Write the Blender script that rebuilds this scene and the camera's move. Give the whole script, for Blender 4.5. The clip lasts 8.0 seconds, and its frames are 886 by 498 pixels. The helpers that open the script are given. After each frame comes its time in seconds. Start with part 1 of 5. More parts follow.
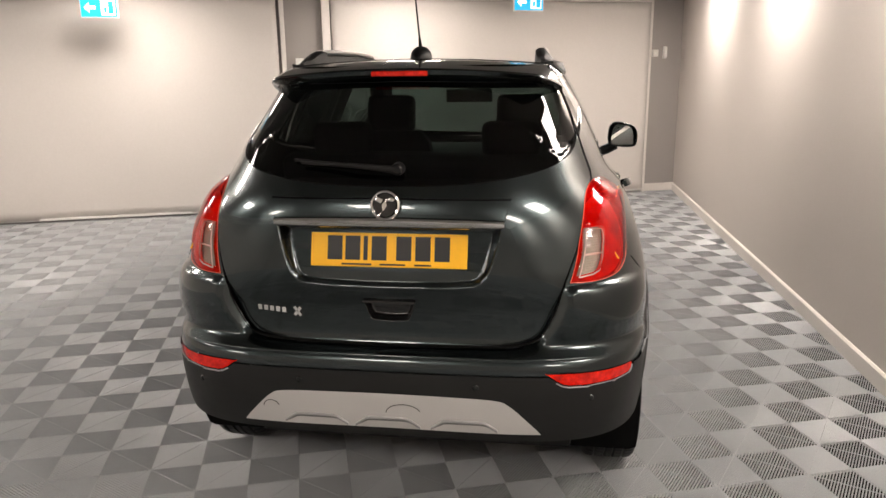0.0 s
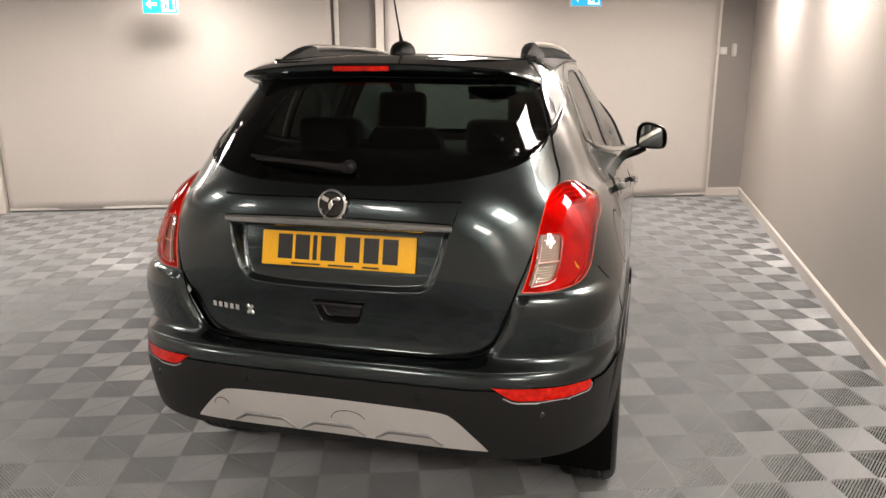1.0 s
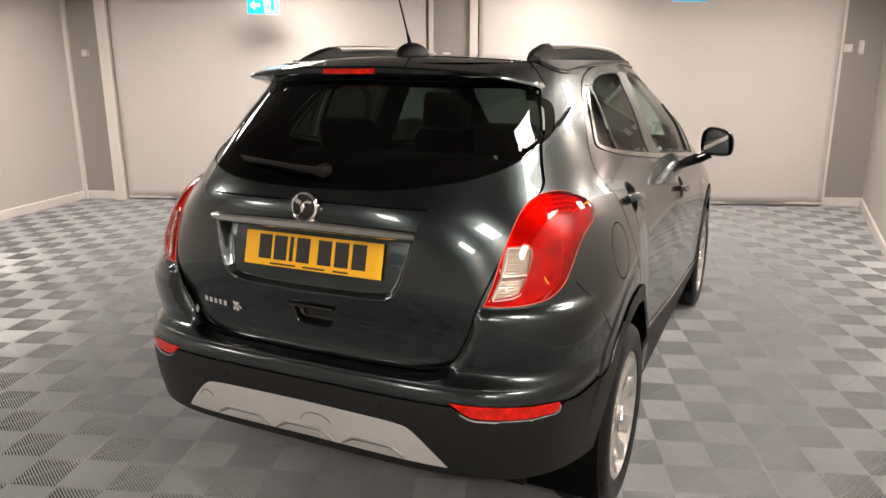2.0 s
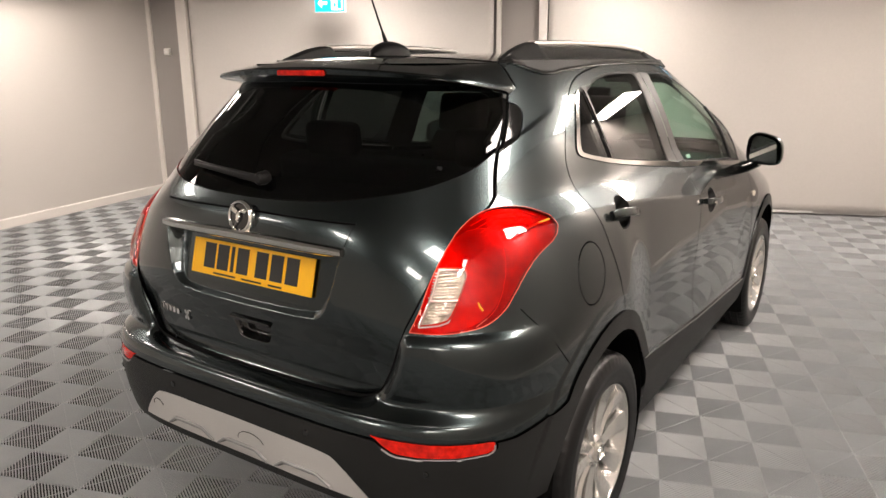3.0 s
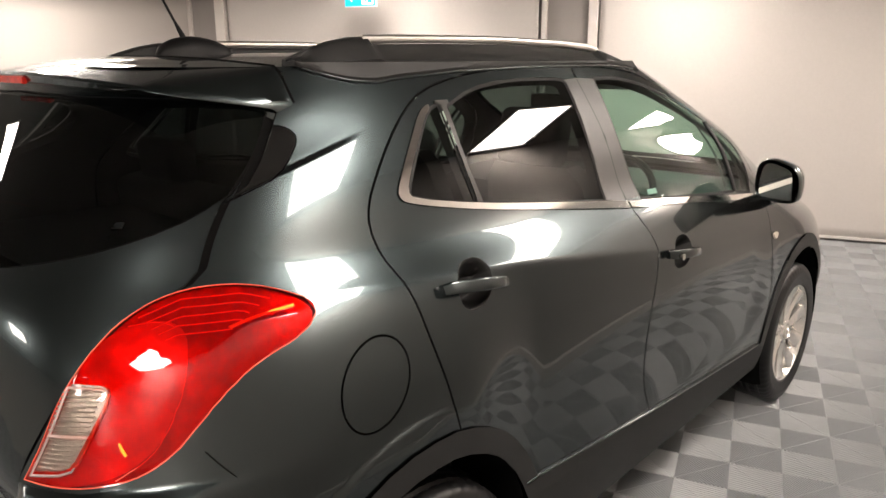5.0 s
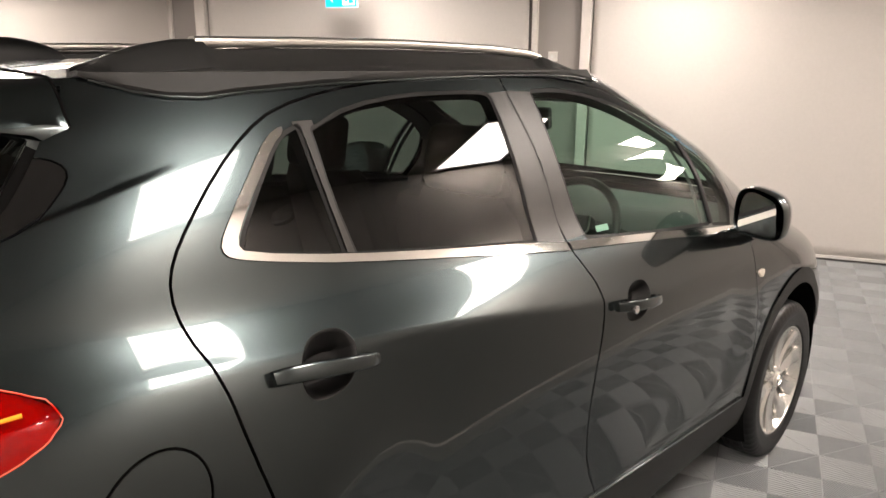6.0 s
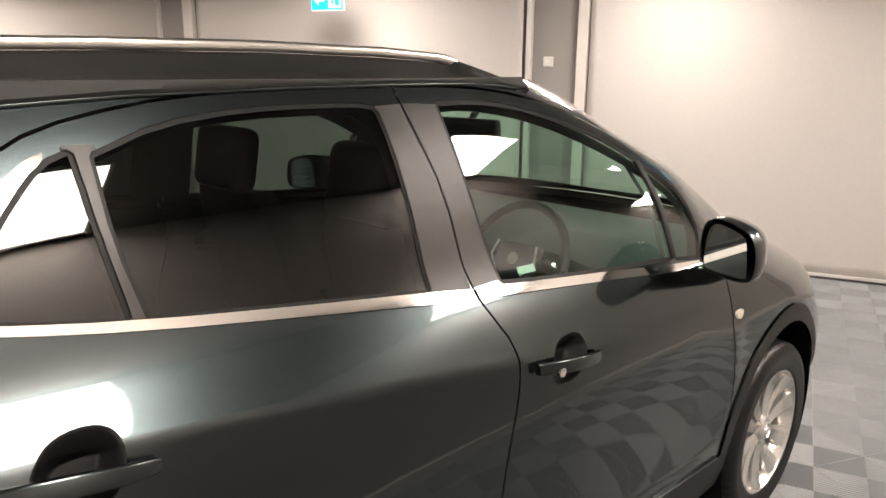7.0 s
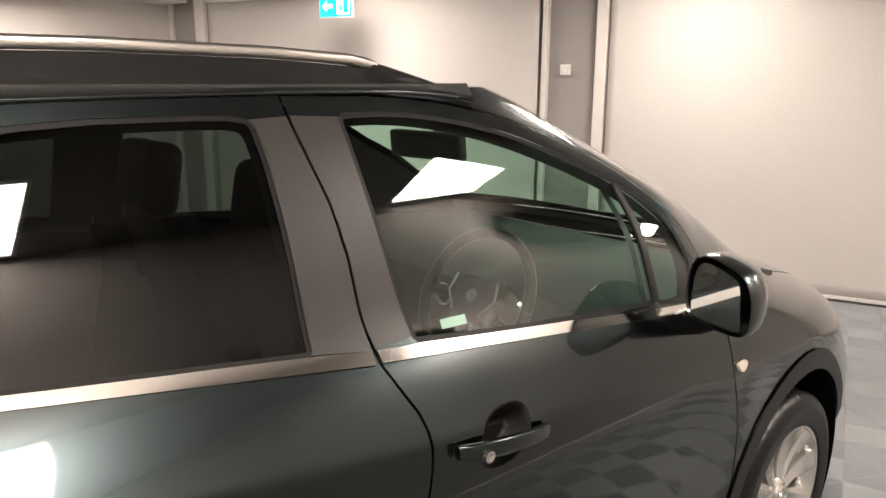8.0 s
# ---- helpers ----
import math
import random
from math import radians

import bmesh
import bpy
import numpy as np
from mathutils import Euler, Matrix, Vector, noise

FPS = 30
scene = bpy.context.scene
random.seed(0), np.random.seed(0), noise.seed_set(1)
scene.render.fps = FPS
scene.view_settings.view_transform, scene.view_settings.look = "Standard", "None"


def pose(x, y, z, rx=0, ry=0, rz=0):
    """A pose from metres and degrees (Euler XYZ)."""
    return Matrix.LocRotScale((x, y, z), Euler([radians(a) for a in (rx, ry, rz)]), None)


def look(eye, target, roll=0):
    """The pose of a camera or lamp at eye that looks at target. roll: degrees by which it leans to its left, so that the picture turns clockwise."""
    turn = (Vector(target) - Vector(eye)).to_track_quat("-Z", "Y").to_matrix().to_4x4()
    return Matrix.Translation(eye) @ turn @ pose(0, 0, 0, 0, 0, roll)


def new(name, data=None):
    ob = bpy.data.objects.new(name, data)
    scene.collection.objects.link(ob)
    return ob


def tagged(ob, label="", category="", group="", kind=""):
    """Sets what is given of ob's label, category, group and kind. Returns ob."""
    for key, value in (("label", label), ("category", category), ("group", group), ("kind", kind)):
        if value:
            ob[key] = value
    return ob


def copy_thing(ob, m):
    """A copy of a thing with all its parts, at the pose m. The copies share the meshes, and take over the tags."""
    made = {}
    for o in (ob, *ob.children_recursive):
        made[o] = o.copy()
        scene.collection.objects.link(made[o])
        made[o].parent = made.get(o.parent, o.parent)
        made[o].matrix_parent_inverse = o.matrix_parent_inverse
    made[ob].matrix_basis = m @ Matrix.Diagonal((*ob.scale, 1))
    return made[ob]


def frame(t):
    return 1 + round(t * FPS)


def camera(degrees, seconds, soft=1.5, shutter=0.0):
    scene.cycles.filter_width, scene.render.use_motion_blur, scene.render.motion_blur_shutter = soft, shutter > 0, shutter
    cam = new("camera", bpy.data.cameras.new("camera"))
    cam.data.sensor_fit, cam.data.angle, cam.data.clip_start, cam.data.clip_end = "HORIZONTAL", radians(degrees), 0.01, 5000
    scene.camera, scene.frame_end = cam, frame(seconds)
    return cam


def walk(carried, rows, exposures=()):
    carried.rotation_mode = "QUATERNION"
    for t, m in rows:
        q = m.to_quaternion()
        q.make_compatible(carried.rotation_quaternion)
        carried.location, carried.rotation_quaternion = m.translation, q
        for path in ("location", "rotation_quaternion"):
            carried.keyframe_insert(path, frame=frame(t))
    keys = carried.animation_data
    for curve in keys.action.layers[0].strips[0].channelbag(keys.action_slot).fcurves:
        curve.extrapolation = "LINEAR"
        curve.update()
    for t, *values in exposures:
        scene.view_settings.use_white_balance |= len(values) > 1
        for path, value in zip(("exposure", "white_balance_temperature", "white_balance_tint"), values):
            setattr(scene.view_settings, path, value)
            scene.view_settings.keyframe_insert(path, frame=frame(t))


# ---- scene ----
cam = camera(63.0, 8.0)
PATH = [
    (0, (0.505, -2.163, 1.61), (0.226, -0.242, 1.128), -0.7),
    (0.5, (0.705, -2.076, 1.602), (0.334, -0.172, 1.117), -0.5),
    (1, (0.895, -1.977, 1.6), (0.393, -0.103, 1.113), -0.3),
    (1.5, (1.129, -1.88, 1.609), (0.454, -0.061, 1.123), -0.2),
    (2.8, (1.577, -1.445, 1.627), (0.551, 0.196, 1.123), -0.3),
    (3, (1.642, -1.349, 1.63), (0.571, 0.263, 1.128), -0.3),
    (3.5, (1.757, -1.098, 1.635), (0.588, 0.444, 1.13), -0.2),
    (4, (1.812, -0.823, 1.629), (0.578, 0.667, 1.121), -0.1),
    (4.5, (1.841, -0.546, 1.638), (0.565, 0.907, 1.128), -0.2),
    (5, (1.856, -0.25, 1.64), (0.552, 1.179, 1.132), -0.1),
    (6.3, (1.774, 0.405, 1.655), (0.43, 1.8, 1.157), 0.4),
    (6.5, (1.772, 0.496, 1.655), (0.418, 1.882, 1.157), 0.4),
    (7, (1.756, 0.739, 1.657), (0.379, 2.105, 1.169), 0.4),
    (7.5, (1.739, 0.948, 1.659), (0.314, 2.27, 1.189), 0.3),
    (8, (1.687, 1.143, 1.647), (0.235, 2.438, 1.184), 0.3),
]
walk(cam, [(t, look(eye, target, roll)) for t, eye, target, roll in PATH], exposures=[(0, 0.0), (8, 0.0)])

# ---- light: a windowless showroom under square ceiling panels ----
world = bpy.data.worlds.new("world")
scene.world = world
world.use_nodes = True
world.node_tree.nodes["Background"].inputs[0].default_value = (0.02, 0.02, 0.02, 1)
world.node_tree.nodes["Background"].inputs[1].default_value = 0.0
PANEL_GLOW = 46.0
ROOM_H = 2.6


# ---- materials ----
def material(name, colour, rough=0.5, metal=0.0, coat=0.0, spec=0.5, bump=0.0, scale=60.0, vary=0.0, vary_scale=3.0,
             alpha_glass=0.0, emit=None, strength=0.0, rough_vary=0.0, ior=1.5, sheen=0.0, coat_ior=1.5):
    """A node material: base colour varied at two scales, roughness varied, fine relief."""
    m = bpy.data.materials.new(name)
    m.use_nodes = True
    nt = m.node_tree
    p = nt.nodes["Principled BSDF"]
    p.inputs["Base Color"].default_value = (*colour, 1)
    p.inputs["Roughness"].default_value = rough
    p.inputs["Metallic"].default_value = metal
    p.inputs["Coat Weight"].default_value = coat
    p.inputs["Coat Roughness"].default_value = 0.035
    p.inputs["Coat IOR"].default_value = coat_ior
    p.inputs["Specular IOR Level"].default_value = spec
    p.inputs["IOR"].default_value = ior
    p.inputs["Sheen Weight"].default_value = sheen
    p.inputs["Transmission Weight"].default_value = alpha_glass
    if emit:
        p.inputs["Emission Color"].default_value = (*emit, 1)
        p.inputs["Emission Strength"].default_value = strength
    if vary or rough_vary or bump:
        tc = nt.nodes.new("ShaderNodeTexCoord")
        big, fine = nt.nodes.new("ShaderNodeTexNoise"), nt.nodes.new("ShaderNodeTexNoise")
        big.inputs["Scale"].default_value, big.inputs["Detail"].default_value = vary_scale, 4
        fine.inputs["Scale"].default_value, fine.inputs["Detail"].default_value = scale, 5
        for n in (big, fine):
            nt.links.new(tc.outputs["Object"], n.inputs["Vector"])
    if vary:
        both = nt.nodes.new("ShaderNodeMath")
        both.operation = "ADD"
        nt.links.new(big.outputs["Fac"], both.inputs[0])
        nt.links.new(fine.outputs["Fac"], both.inputs[1])
        ramp = nt.nodes.new("ShaderNodeMapRange")
        ramp.inputs["From Min"].default_value, ramp.inputs["From Max"].default_value = 0.7, 1.3
        ramp.inputs["To Min"].default_value, ramp.inputs["To Max"].default_value = 1 - vary, 1 + vary
        nt.links.new(both.outputs[0], ramp.inputs["Value"])
        mul = nt.nodes.new("ShaderNodeVectorMath")
        mul.operation = "SCALE"
        mul.inputs[0].default_value = colour
        nt.links.new(ramp.outputs[0], mul.inputs["Scale"])
        nt.links.new(mul.outputs[0], p.inputs["Base Color"])
    if rough_vary:
        rr = nt.nodes.new("ShaderNodeMapRange")
        rr.inputs["From Min"].default_value, rr.inputs["From Max"].default_value = 0.3, 0.7
        rr.inputs["To Min"].default_value, rr.inputs["To Max"].default_value = max(0, rough - rough_vary), rough + rough_vary
        nt.links.new(big.outputs["Fac"], rr.inputs["Value"])
        nt.links.new(rr.outputs[0], p.inputs["Roughness"])
    if bump:
        b = nt.nodes.new("ShaderNodeBump")
        b.inputs["Strength"].default_value, b.inputs["Distance"].default_value = bump, 0.002
        nt.links.new(fine.outputs["Fac"], b.inputs["Height"])
        nt.links.new(b.outputs[0], p.inputs["Normal"])
    return m


M = dict(
    paint=material("dark_grey_paint", (0.043, 0.0545, 0.057), 0.26, 1.0, coat=1.0, coat_ior=1.41, vary=0.012, vary_scale=2, scale=12),
    gloss_black=material("gloss_black", (0.006, 0.006, 0.006), 0.08, coat=0.5),
    cladding=material("black_cladding_plastic", (0.010, 0.0102, 0.010), 0.48, spec=0.35, bump=0.35, scale=700, vary=0.1),
    pillar=material("satin_black_pillar_film", (0.026, 0.0245, 0.023), 0.36, spec=0.45, bump=0.1, scale=900),
    seam=material("seam_black", (0.004, 0.004, 0.004), 0.8, spec=0.05),
    chrome=material("chrome", (0.86, 0.84, 0.81), 0.09, 1.0, vary=0.02, vary_scale=9),
    satin_metal=material("satin_aluminium", (0.72, 0.69, 0.65), 0.3, 1.0, bump=0.05, scale=500),
    silver=material("silver_skid_paint", (0.62, 0.605, 0.59), 0.42, 0.35, bump=0.05, scale=500, vary=0.05),
    alloy=material("alloy_silver", (0.72, 0.70, 0.67), 0.27, 0.8, coat=0.5, vary=0.04),
    rubber=material("tyre_rubber", (0.006, 0.006, 0.0062), 0.38, spec=0.35, bump=0.2, scale=300, vary=0.15),
    trim_rubber=material("window_rubber", (0.005, 0.005, 0.005), 0.5, spec=0.25),
    cabin=material("cabin_dark_trim", (0.011, 0.011, 0.0115), 0.6, bump=0.2, scale=400),
    fabric=material("seat_black_fabric", (0.007, 0.007, 0.0075), 0.9, bump=0.5, scale=500, vary=0.15, sheen=0.2),
    headlining=material("headlining_grey", (0.22, 0.215, 0.21), 0.95, bump=0.3, scale=500),
    wall=material("wall_greige_paint", (0.55, 0.508, 0.475), 0.75, bump=0.15, scale=120, vary=0.03, vary_scale=0.8),
    wall_pale=material("wall_pale_paint", (0.56, 0.525, 0.495), 0.75, bump=0.15, scale=120, vary=0.03, vary_scale=0.8),
    wall_grey=material("wall_grey_paint", (0.33, 0.305, 0.29), 0.75, bump=0.15, scale=120, vary=0.03, vary_scale=0.8),
    screen=material("screen_white_vinyl", (0.62, 0.585, 0.555), 0.62, bump=0.12, scale=40, vary=0.025, vary_scale=0.6),
    white=material("white_trim_paint", (0.74, 0.70, 0.66), 0.4, vary=0.03),
    ceiling=material("ceiling_grey", (0.27, 0.26, 0.25), 0.9, bump=0.2, scale=80),
    floor=material("floor_tile_plastic", (0.345, 0.360, 0.368), 0.30, bump=0.12, scale=300, vary=0.08, vary_scale=5, rough_vary=0.02),
    silver_dark=material("skid_rib_grey", (0.30, 0.30, 0.30), 0.45, 0.3),
    alloy_dark=material("skid_lip_grey", (0.17, 0.17, 0.17), 0.5, 0.2),
    dash=material("dash_soft_grey", (0.036, 0.038, 0.036), 0.6, bump=0.25, scale=500, vary=0.1),
    disc=material("brake_disc_steel", (0.10, 0.095, 0.09), 0.4, 0.9),
    white_plastic=material("white_plastic", (0.75, 0.73, 0.70), 0.35),
    panel=material("lamp_diffuser", (0.9, 0.9, 0.88), 0.5, emit=(1.0, 0.885, 0.795), strength=PANEL_GLOW),
    lamp_frame=material("lamp_frame_white", (0.8, 0.8, 0.78), 0.4),
)


# ---- building helpers ----
def mesh_object(name, verts, faces, mat, parent=None, label="", smooth=False, normals=None, mats=None, index=None):
    me = bpy.data.meshes.new(name)
    me.from_pydata([tuple(map(float, v)) for v in verts], [], faces)
    for m in (mats or [mat]):
        me.materials.append(m)
    if index is not None:
        me.polygons.foreach_set("material_index", index)
    if smooth or normals is not None:
        me.polygons.foreach_set("use_smooth", [True] * len(me.polygons))
    me.update()
    if normals is not None:
        free = me.attributes.new("custom_normal", "FLOAT_VECTOR", "POINT")
        free.data.foreach_set("vector", np.array(normals, dtype=np.float32).ravel())
    ob = new(name, me)
    if parent is not None:
        ob.parent = parent
    if label:
        ob["label"] = label
    return ob


def part(name, bm, mat, parent=None, label="", smooth=False):
    """Link a bmesh as one mesh object under a thing or a part."""
    me = bpy.data.meshes.new(name)
    bmesh.ops.recalc_face_normals(bm, faces=bm.faces[:])
    bm.to_mesh(me)
    bm.free()
    me.materials.append(mat)
    if smooth:
        me.polygons.foreach_set("use_smooth", [True] * len(me.polygons))
        me.set_sharp_from_angle(angle=radians(38))
    ob = new(name, me)
    if parent is not None:
        ob.parent = parent
    if label:
        ob["label"] = label
    return ob


def thing(name, label, category, group="", at=(0, 0, 0), turn=0.0):
    e = new(name)
    e.matrix_basis = pose(*at, 0, 0, turn)
    return tagged(e, label, category, group)


def box(size, at=(0, 0, 0), bevel=0.0, bm=None, rot=(0, 0, 0), segments=2):
    own = bmesh.new()
    bmesh.ops.create_cube(own, size=1.0, matrix=Matrix.Diagonal((*size, 1)))
    if bevel:
        bmesh.ops.bevel(own, geom=own.edges[:], offset=bevel, segments=segments, profile=0.6, affect="EDGES")
    bmesh.ops.transform(own, matrix=pose(*at, *rot), verts=own.verts[:])
    if bm is None:
        return own
    me = bpy.data.meshes.new("tmp")
    own.to_mesh(me)
    own.free()
    bm.from_mesh(me)
    bpy.data.meshes.remove(me)
    return bm


def tube(points, radius, sides=8, bm=None, flat=1.0):
    """A round bar along points; radius is a number or one for each point."""
    bm = bm or bmesh.new()
    pts = [Vector(p) for p in points]
    rings = []
    for i, p in enumerate(pts):
        d = (pts[min(i + 1, len(pts) - 1)] - pts[max(i - 1, 0)]).normalized()
        a = d.cross(Vector((0, 0, 1)))
        a = a.normalized() if a.length > 1e-4 else Vector((1, 0, 0))
        b = a.cross(d).normalized()
        r = radius[i] if isinstance(radius, (list, tuple)) else radius
        rings.append([bm.verts.new(p + r * (math.cos(t) * a + flat * math.sin(t) * b)) for t in [2 * math.pi * k / sides for k in range(sides)]])
    for r, q in zip(rings, rings[1:]):
        for k in range(sides):
            bm.faces.new((r[k], r[(k + 1) % sides], q[(k + 1) % sides], q[k]))
    bm.faces.new(rings[0])
    bm.faces.new(rings[-1][::-1])
    return bm


def lathe(profile, sides=48, axis="x", closed=False, bm=None):
    """Turn a profile of (along, radius) about an axis."""
    bm = bm or bmesh.new()
    rings = []
    for a, r in profile:
        ring = []
        for k in range(sides):
            t = 2 * math.pi * k / sides
            c, s = r * math.cos(t), r * math.sin(t)
            ring.append(bm.verts.new((a, c, s) if axis == "x" else (c, s, a) if axis == "z" else (c, a, s)))
        rings.append(ring)
    pairs = list(zip(rings, rings[1:])) + ([(rings[-1], rings[0])] if closed else [])
    for r, q in pairs:
        for k in range(sides):
            bm.faces.new((r[k], r[(k + 1) % sides], q[(k + 1) % sides], q[k]))
    return bm


def smooth_line(pts, rounds=2, closed=True):
    """Corner cutting: a rounded outline from a few corners. A corner given twice stays sharp."""
    pts = [np.array(p, float) for p in pts]
    for _ in range(rounds):
        out = []
        n = len(pts)
        for i in range(n if closed else n - 1):
            a, b = pts[i], pts[(i + 1) % n]
            out += [0.75 * a + 0.25 * b, 0.25 * a + 0.75 * b] if np.abs(a - b).max() > 1e-9 else [a, b]
        if not closed:
            out = [pts[0]] + out + [pts[-1]]
        pts = out
    return [tuple(p) for p in pts]

# ---- the room ----
# far wall: from its left end to its right end; the room's other lines follow the plan
FAR_A, FAR_B = Vector((-6.03, 4.70, 0)), Vector((2.16, 7.84, 0))
FAR_DIR = (FAR_B - FAR_A).normalized()
FAR_IN = Vector((FAR_DIR.y, -FAR_DIR.x, 0))
FAR_TURN = math.degrees(math.atan2(FAR_DIR.y, FAR_DIR.x))
CORNER_L = FAR_A - FAR_DIR * 0.62
RIGHT_A, RIGHT_B = Vector((2.19, 8.2, 0)), Vector((2.24, -5.4, 0))
LEFT_A = CORNER_L.copy()
LEFT_B = Vector((-4.30, -5.4, 0))


def wall_slab(name, a, b, inward, mat, label, z0=0.0, z1=ROOM_H, thick=0.15):
    """An upright slab whose inner face runs from a to b."""
    a, b = Vector(a), Vector(b)
    d = (b - a).normalized()
    out = -Vector(inward).normalized() * thick
    bm = bmesh.new()
    v = [bm.verts.new((p.x, p.y, z)) for z in (z0, z1) for p in (a, b, b + out, a + out)]
    for f in ((0, 1, 2, 3), (4, 5, 6, 7), (0, 1, 5, 4), (1, 2, 6, 5), (2, 3, 7, 6), (3, 0, 4, 7)):
        bm.faces.new([v[i] for i in f])
    return tagged(part(name, bm, mat), label, "wall", kind="structure")


LEFT_DIR = (LEFT_B - LEFT_A).normalized()
LEFT_IN = Vector((-LEFT_DIR.y, LEFT_DIR.x, 0))
wall_slab("wall_right", RIGHT_A, RIGHT_B, (-1, 0, 0), M["wall"], "painted warm grey side wall, washed by ceiling light")
wall_slab("wall_far", CORNER_L - FAR_DIR * 0.3, FAR_B + FAR_DIR * 0.3, FAR_IN, M["wall_grey"], "grey painted wall behind the white screens")
wall_slab("wall_left", LEFT_A, LEFT_B, LEFT_IN, M["wall_pale"], "painted pale grey side wall")
# unseen back wall, its distance chosen to bounce light onto the car's tail
wall_slab("wall_back", (-4.6, -5.4, 0), (2.6, -5.4, 0), (0, 1, 0), M["wall_pale"], "painted pale grey back wall, unseen, set near to brighten the tail")

bm = box((14, 20, 0.12), (-1, 1, ROOM_H + 0.06))
tagged(part("ceiling", bm, M["ceiling"]), "plain grey suspended ceiling", "ceiling", kind="structure")


def along_far(s, off=0.0, z=0.0):
    p = FAR_A + FAR_DIR * s + FAR_IN * off
    return (p.x, p.y, z)


# white screens that hang before the grey wall, each a stretched sheet with soft waves
def screen(s0, s1, seed):
    rnd = random.Random(seed)
    e = thing("wall_screen", "large off-white vinyl screen stretched between grey columns", "screen", "white wall screens")
    nx, nz = 60, 24
    verts, faces = [], []
    waves = [(rnd.uniform(1, 4), rnd.uniform(0, 6), rnd.uniform(0.5, 1.6), rnd.uniform(0.0015, 0.0042)) for _ in range(9)]
    for j in range(nz + 1):
        for i in range(nx + 1):
            u, z = i / nx, 0.03 + (2.40 - 0.03) * j / nz
            s = s0 + (s1 - s0) * u
            edge = math.sin(math.pi * u) ** 0.5
            off = 0.045 + edge * sum(a * math.sin(k * s + p + w * z) for k, p, w, a in waves)
            verts.append(along_far(s, off, z))
    for j in range(nz):
        for i in range(nx):
            a = j * (nx + 1) + i
            faces.append((a, a + 1, a + nx + 2, a + nx + 1))
    sheet = mesh_object("sheet", verts, faces, M["screen"], e, "off-white vinyl sheet with faint creases", smooth=True)
    thick = sheet.modifiers.new("thickness", "SOLIDIFY")
    thick.thickness = 0.004
    bm = box((s1 - s0, 0.012, 0.026), along_far((s0 + s1) / 2, 0.045, 0.034), 0.003, rot=(0, 0, FAR_TURN))
    part("bottom_bar", bm, M["white_plastic"], e, "slim white bottom bar")
    bm = tube([along_far(s0 + 0.01, 0.06, 2.43), along_far(s1 - 0.01, 0.06, 2.43)], 0.035, 14)
    part("roller", bm, M["white_plastic"], e, "white roller tube", smooth=True)
    return e


screen(-0.03, 3.72, 3)
screen(4.33, 8.33, 5)


def post(s, width, depth, label):
    bm = box((width, depth, ROOM_H), along_far(s, depth / 2, ROOM_H / 2), 0.004, rot=(0, 0, FAR_TURN))
    tagged(part("trim_post", bm, M["white"]), label, "trim", kind="structure")


post(-0.11, 0.13, 0.10, "white painted post beside the screen")
post(-0.60, 0.05, 0.04, "slim white painted corner trim")
post(3.78, 0.05, 0.06, "slim white painted post beside the screen")
post(4.27, 0.09, 0.08, "white painted post beside the screen")
post(8.345, 0.03, 0.05, "slim white painted post at the screen's edge")


def skirting(a, b, inward, name="baseboard", high=0.10):
    a, b, n = Vector(a), Vector(b), Vector(inward).normalized()
    prof = ((0.0, 0.0), (0.016, 0.0), (0.016, high - 0.012), (0.006, high), (0.0, high))
    bm = bmesh.new()
    r0, r1 = ([bm.verts.new(p + n * o + Vector((0, 0, z))) for o, z in prof] for p in (a, b))
    for k in range(len(prof)):
        bm.faces.new((r0[k], r0[(k + 1) % 5], r1[(k + 1) % 5], r1[k]))
    bm.faces.new(r0), bm.faces.new(r1[::-1])
    tagged(part(name, bm, M["white"]), "white painted skirting board", "skirting", kind="structure")


skirting(RIGHT_A, RIGHT_B, (-1, 0, 0))
skirting(LEFT_A, LEFT_B, LEFT_IN)
skirting(along_far(8.36), along_far(8.80), FAR_IN)
skirting(along_far(3.805), along_far(4.225), FAR_IN)
skirting(along_far(-0.575), along_far(-0.175), FAR_IN)


# boxed-in bulkhead along the left wall
mid, run = (LEFT_A + LEFT_B) / 2, (LEFT_B - LEFT_A).length
bm = box((run - 0.2, 0.42, ROOM_H - 2.40), tuple(mid + LEFT_IN * 0.22 + Vector((0, 0, (ROOM_H + 2.40) / 2))), 0.004, rot=(0, 0, math.degrees(math.atan2(LEFT_DIR.y, LEFT_DIR.x))))
tagged(part("bulkhead", bm, M["white"]), "white boxed-in bulkhead under the ceiling", "bulkhead", kind="structure")


# ceiling panels: squares in rows
def ceiling_panel(x, y, turn=0.0):
    e = thing("ceiling_light", "lit square white ceiling light panel", "lamp", "ceiling light panels", (x, y, ROOM_H), turn)
    bm = bmesh.new()
    for dx, dy, sx, sy in ((0, 0.303, 0.62, 0.014), (0, -0.303, 0.62, 0.014), (0.303, 0, 0.014, 0.592), (-0.303, 0, 0.014, 0.592)):
        box((sx, sy, 0.018), (dx, dy, -0.009), bm=bm)
    part("frame", bm, M["lamp_frame"], e)
    part("diffuser", box((0.592, 0.592, 0.006), (0, 0, -0.008)), M["panel"], e, "glowing white diffuser")


# the one at (-0.85, -3.2) is an added, unseen lamp that brightens the tailgate
for px, py in ((1.86, 1.36), (1.86, 3.64), (1.86, 5.74), (1.86, -0.88), (1.86, -3.1), (-0.85, -3.2), (-3.4, -3.0), (-3.4, -0.55), (-3.4, 1.6), (-0.9, 5.55), (-3.55, 4.5), (-5.2, 2.6)):
    ceiling_panel(px, py)


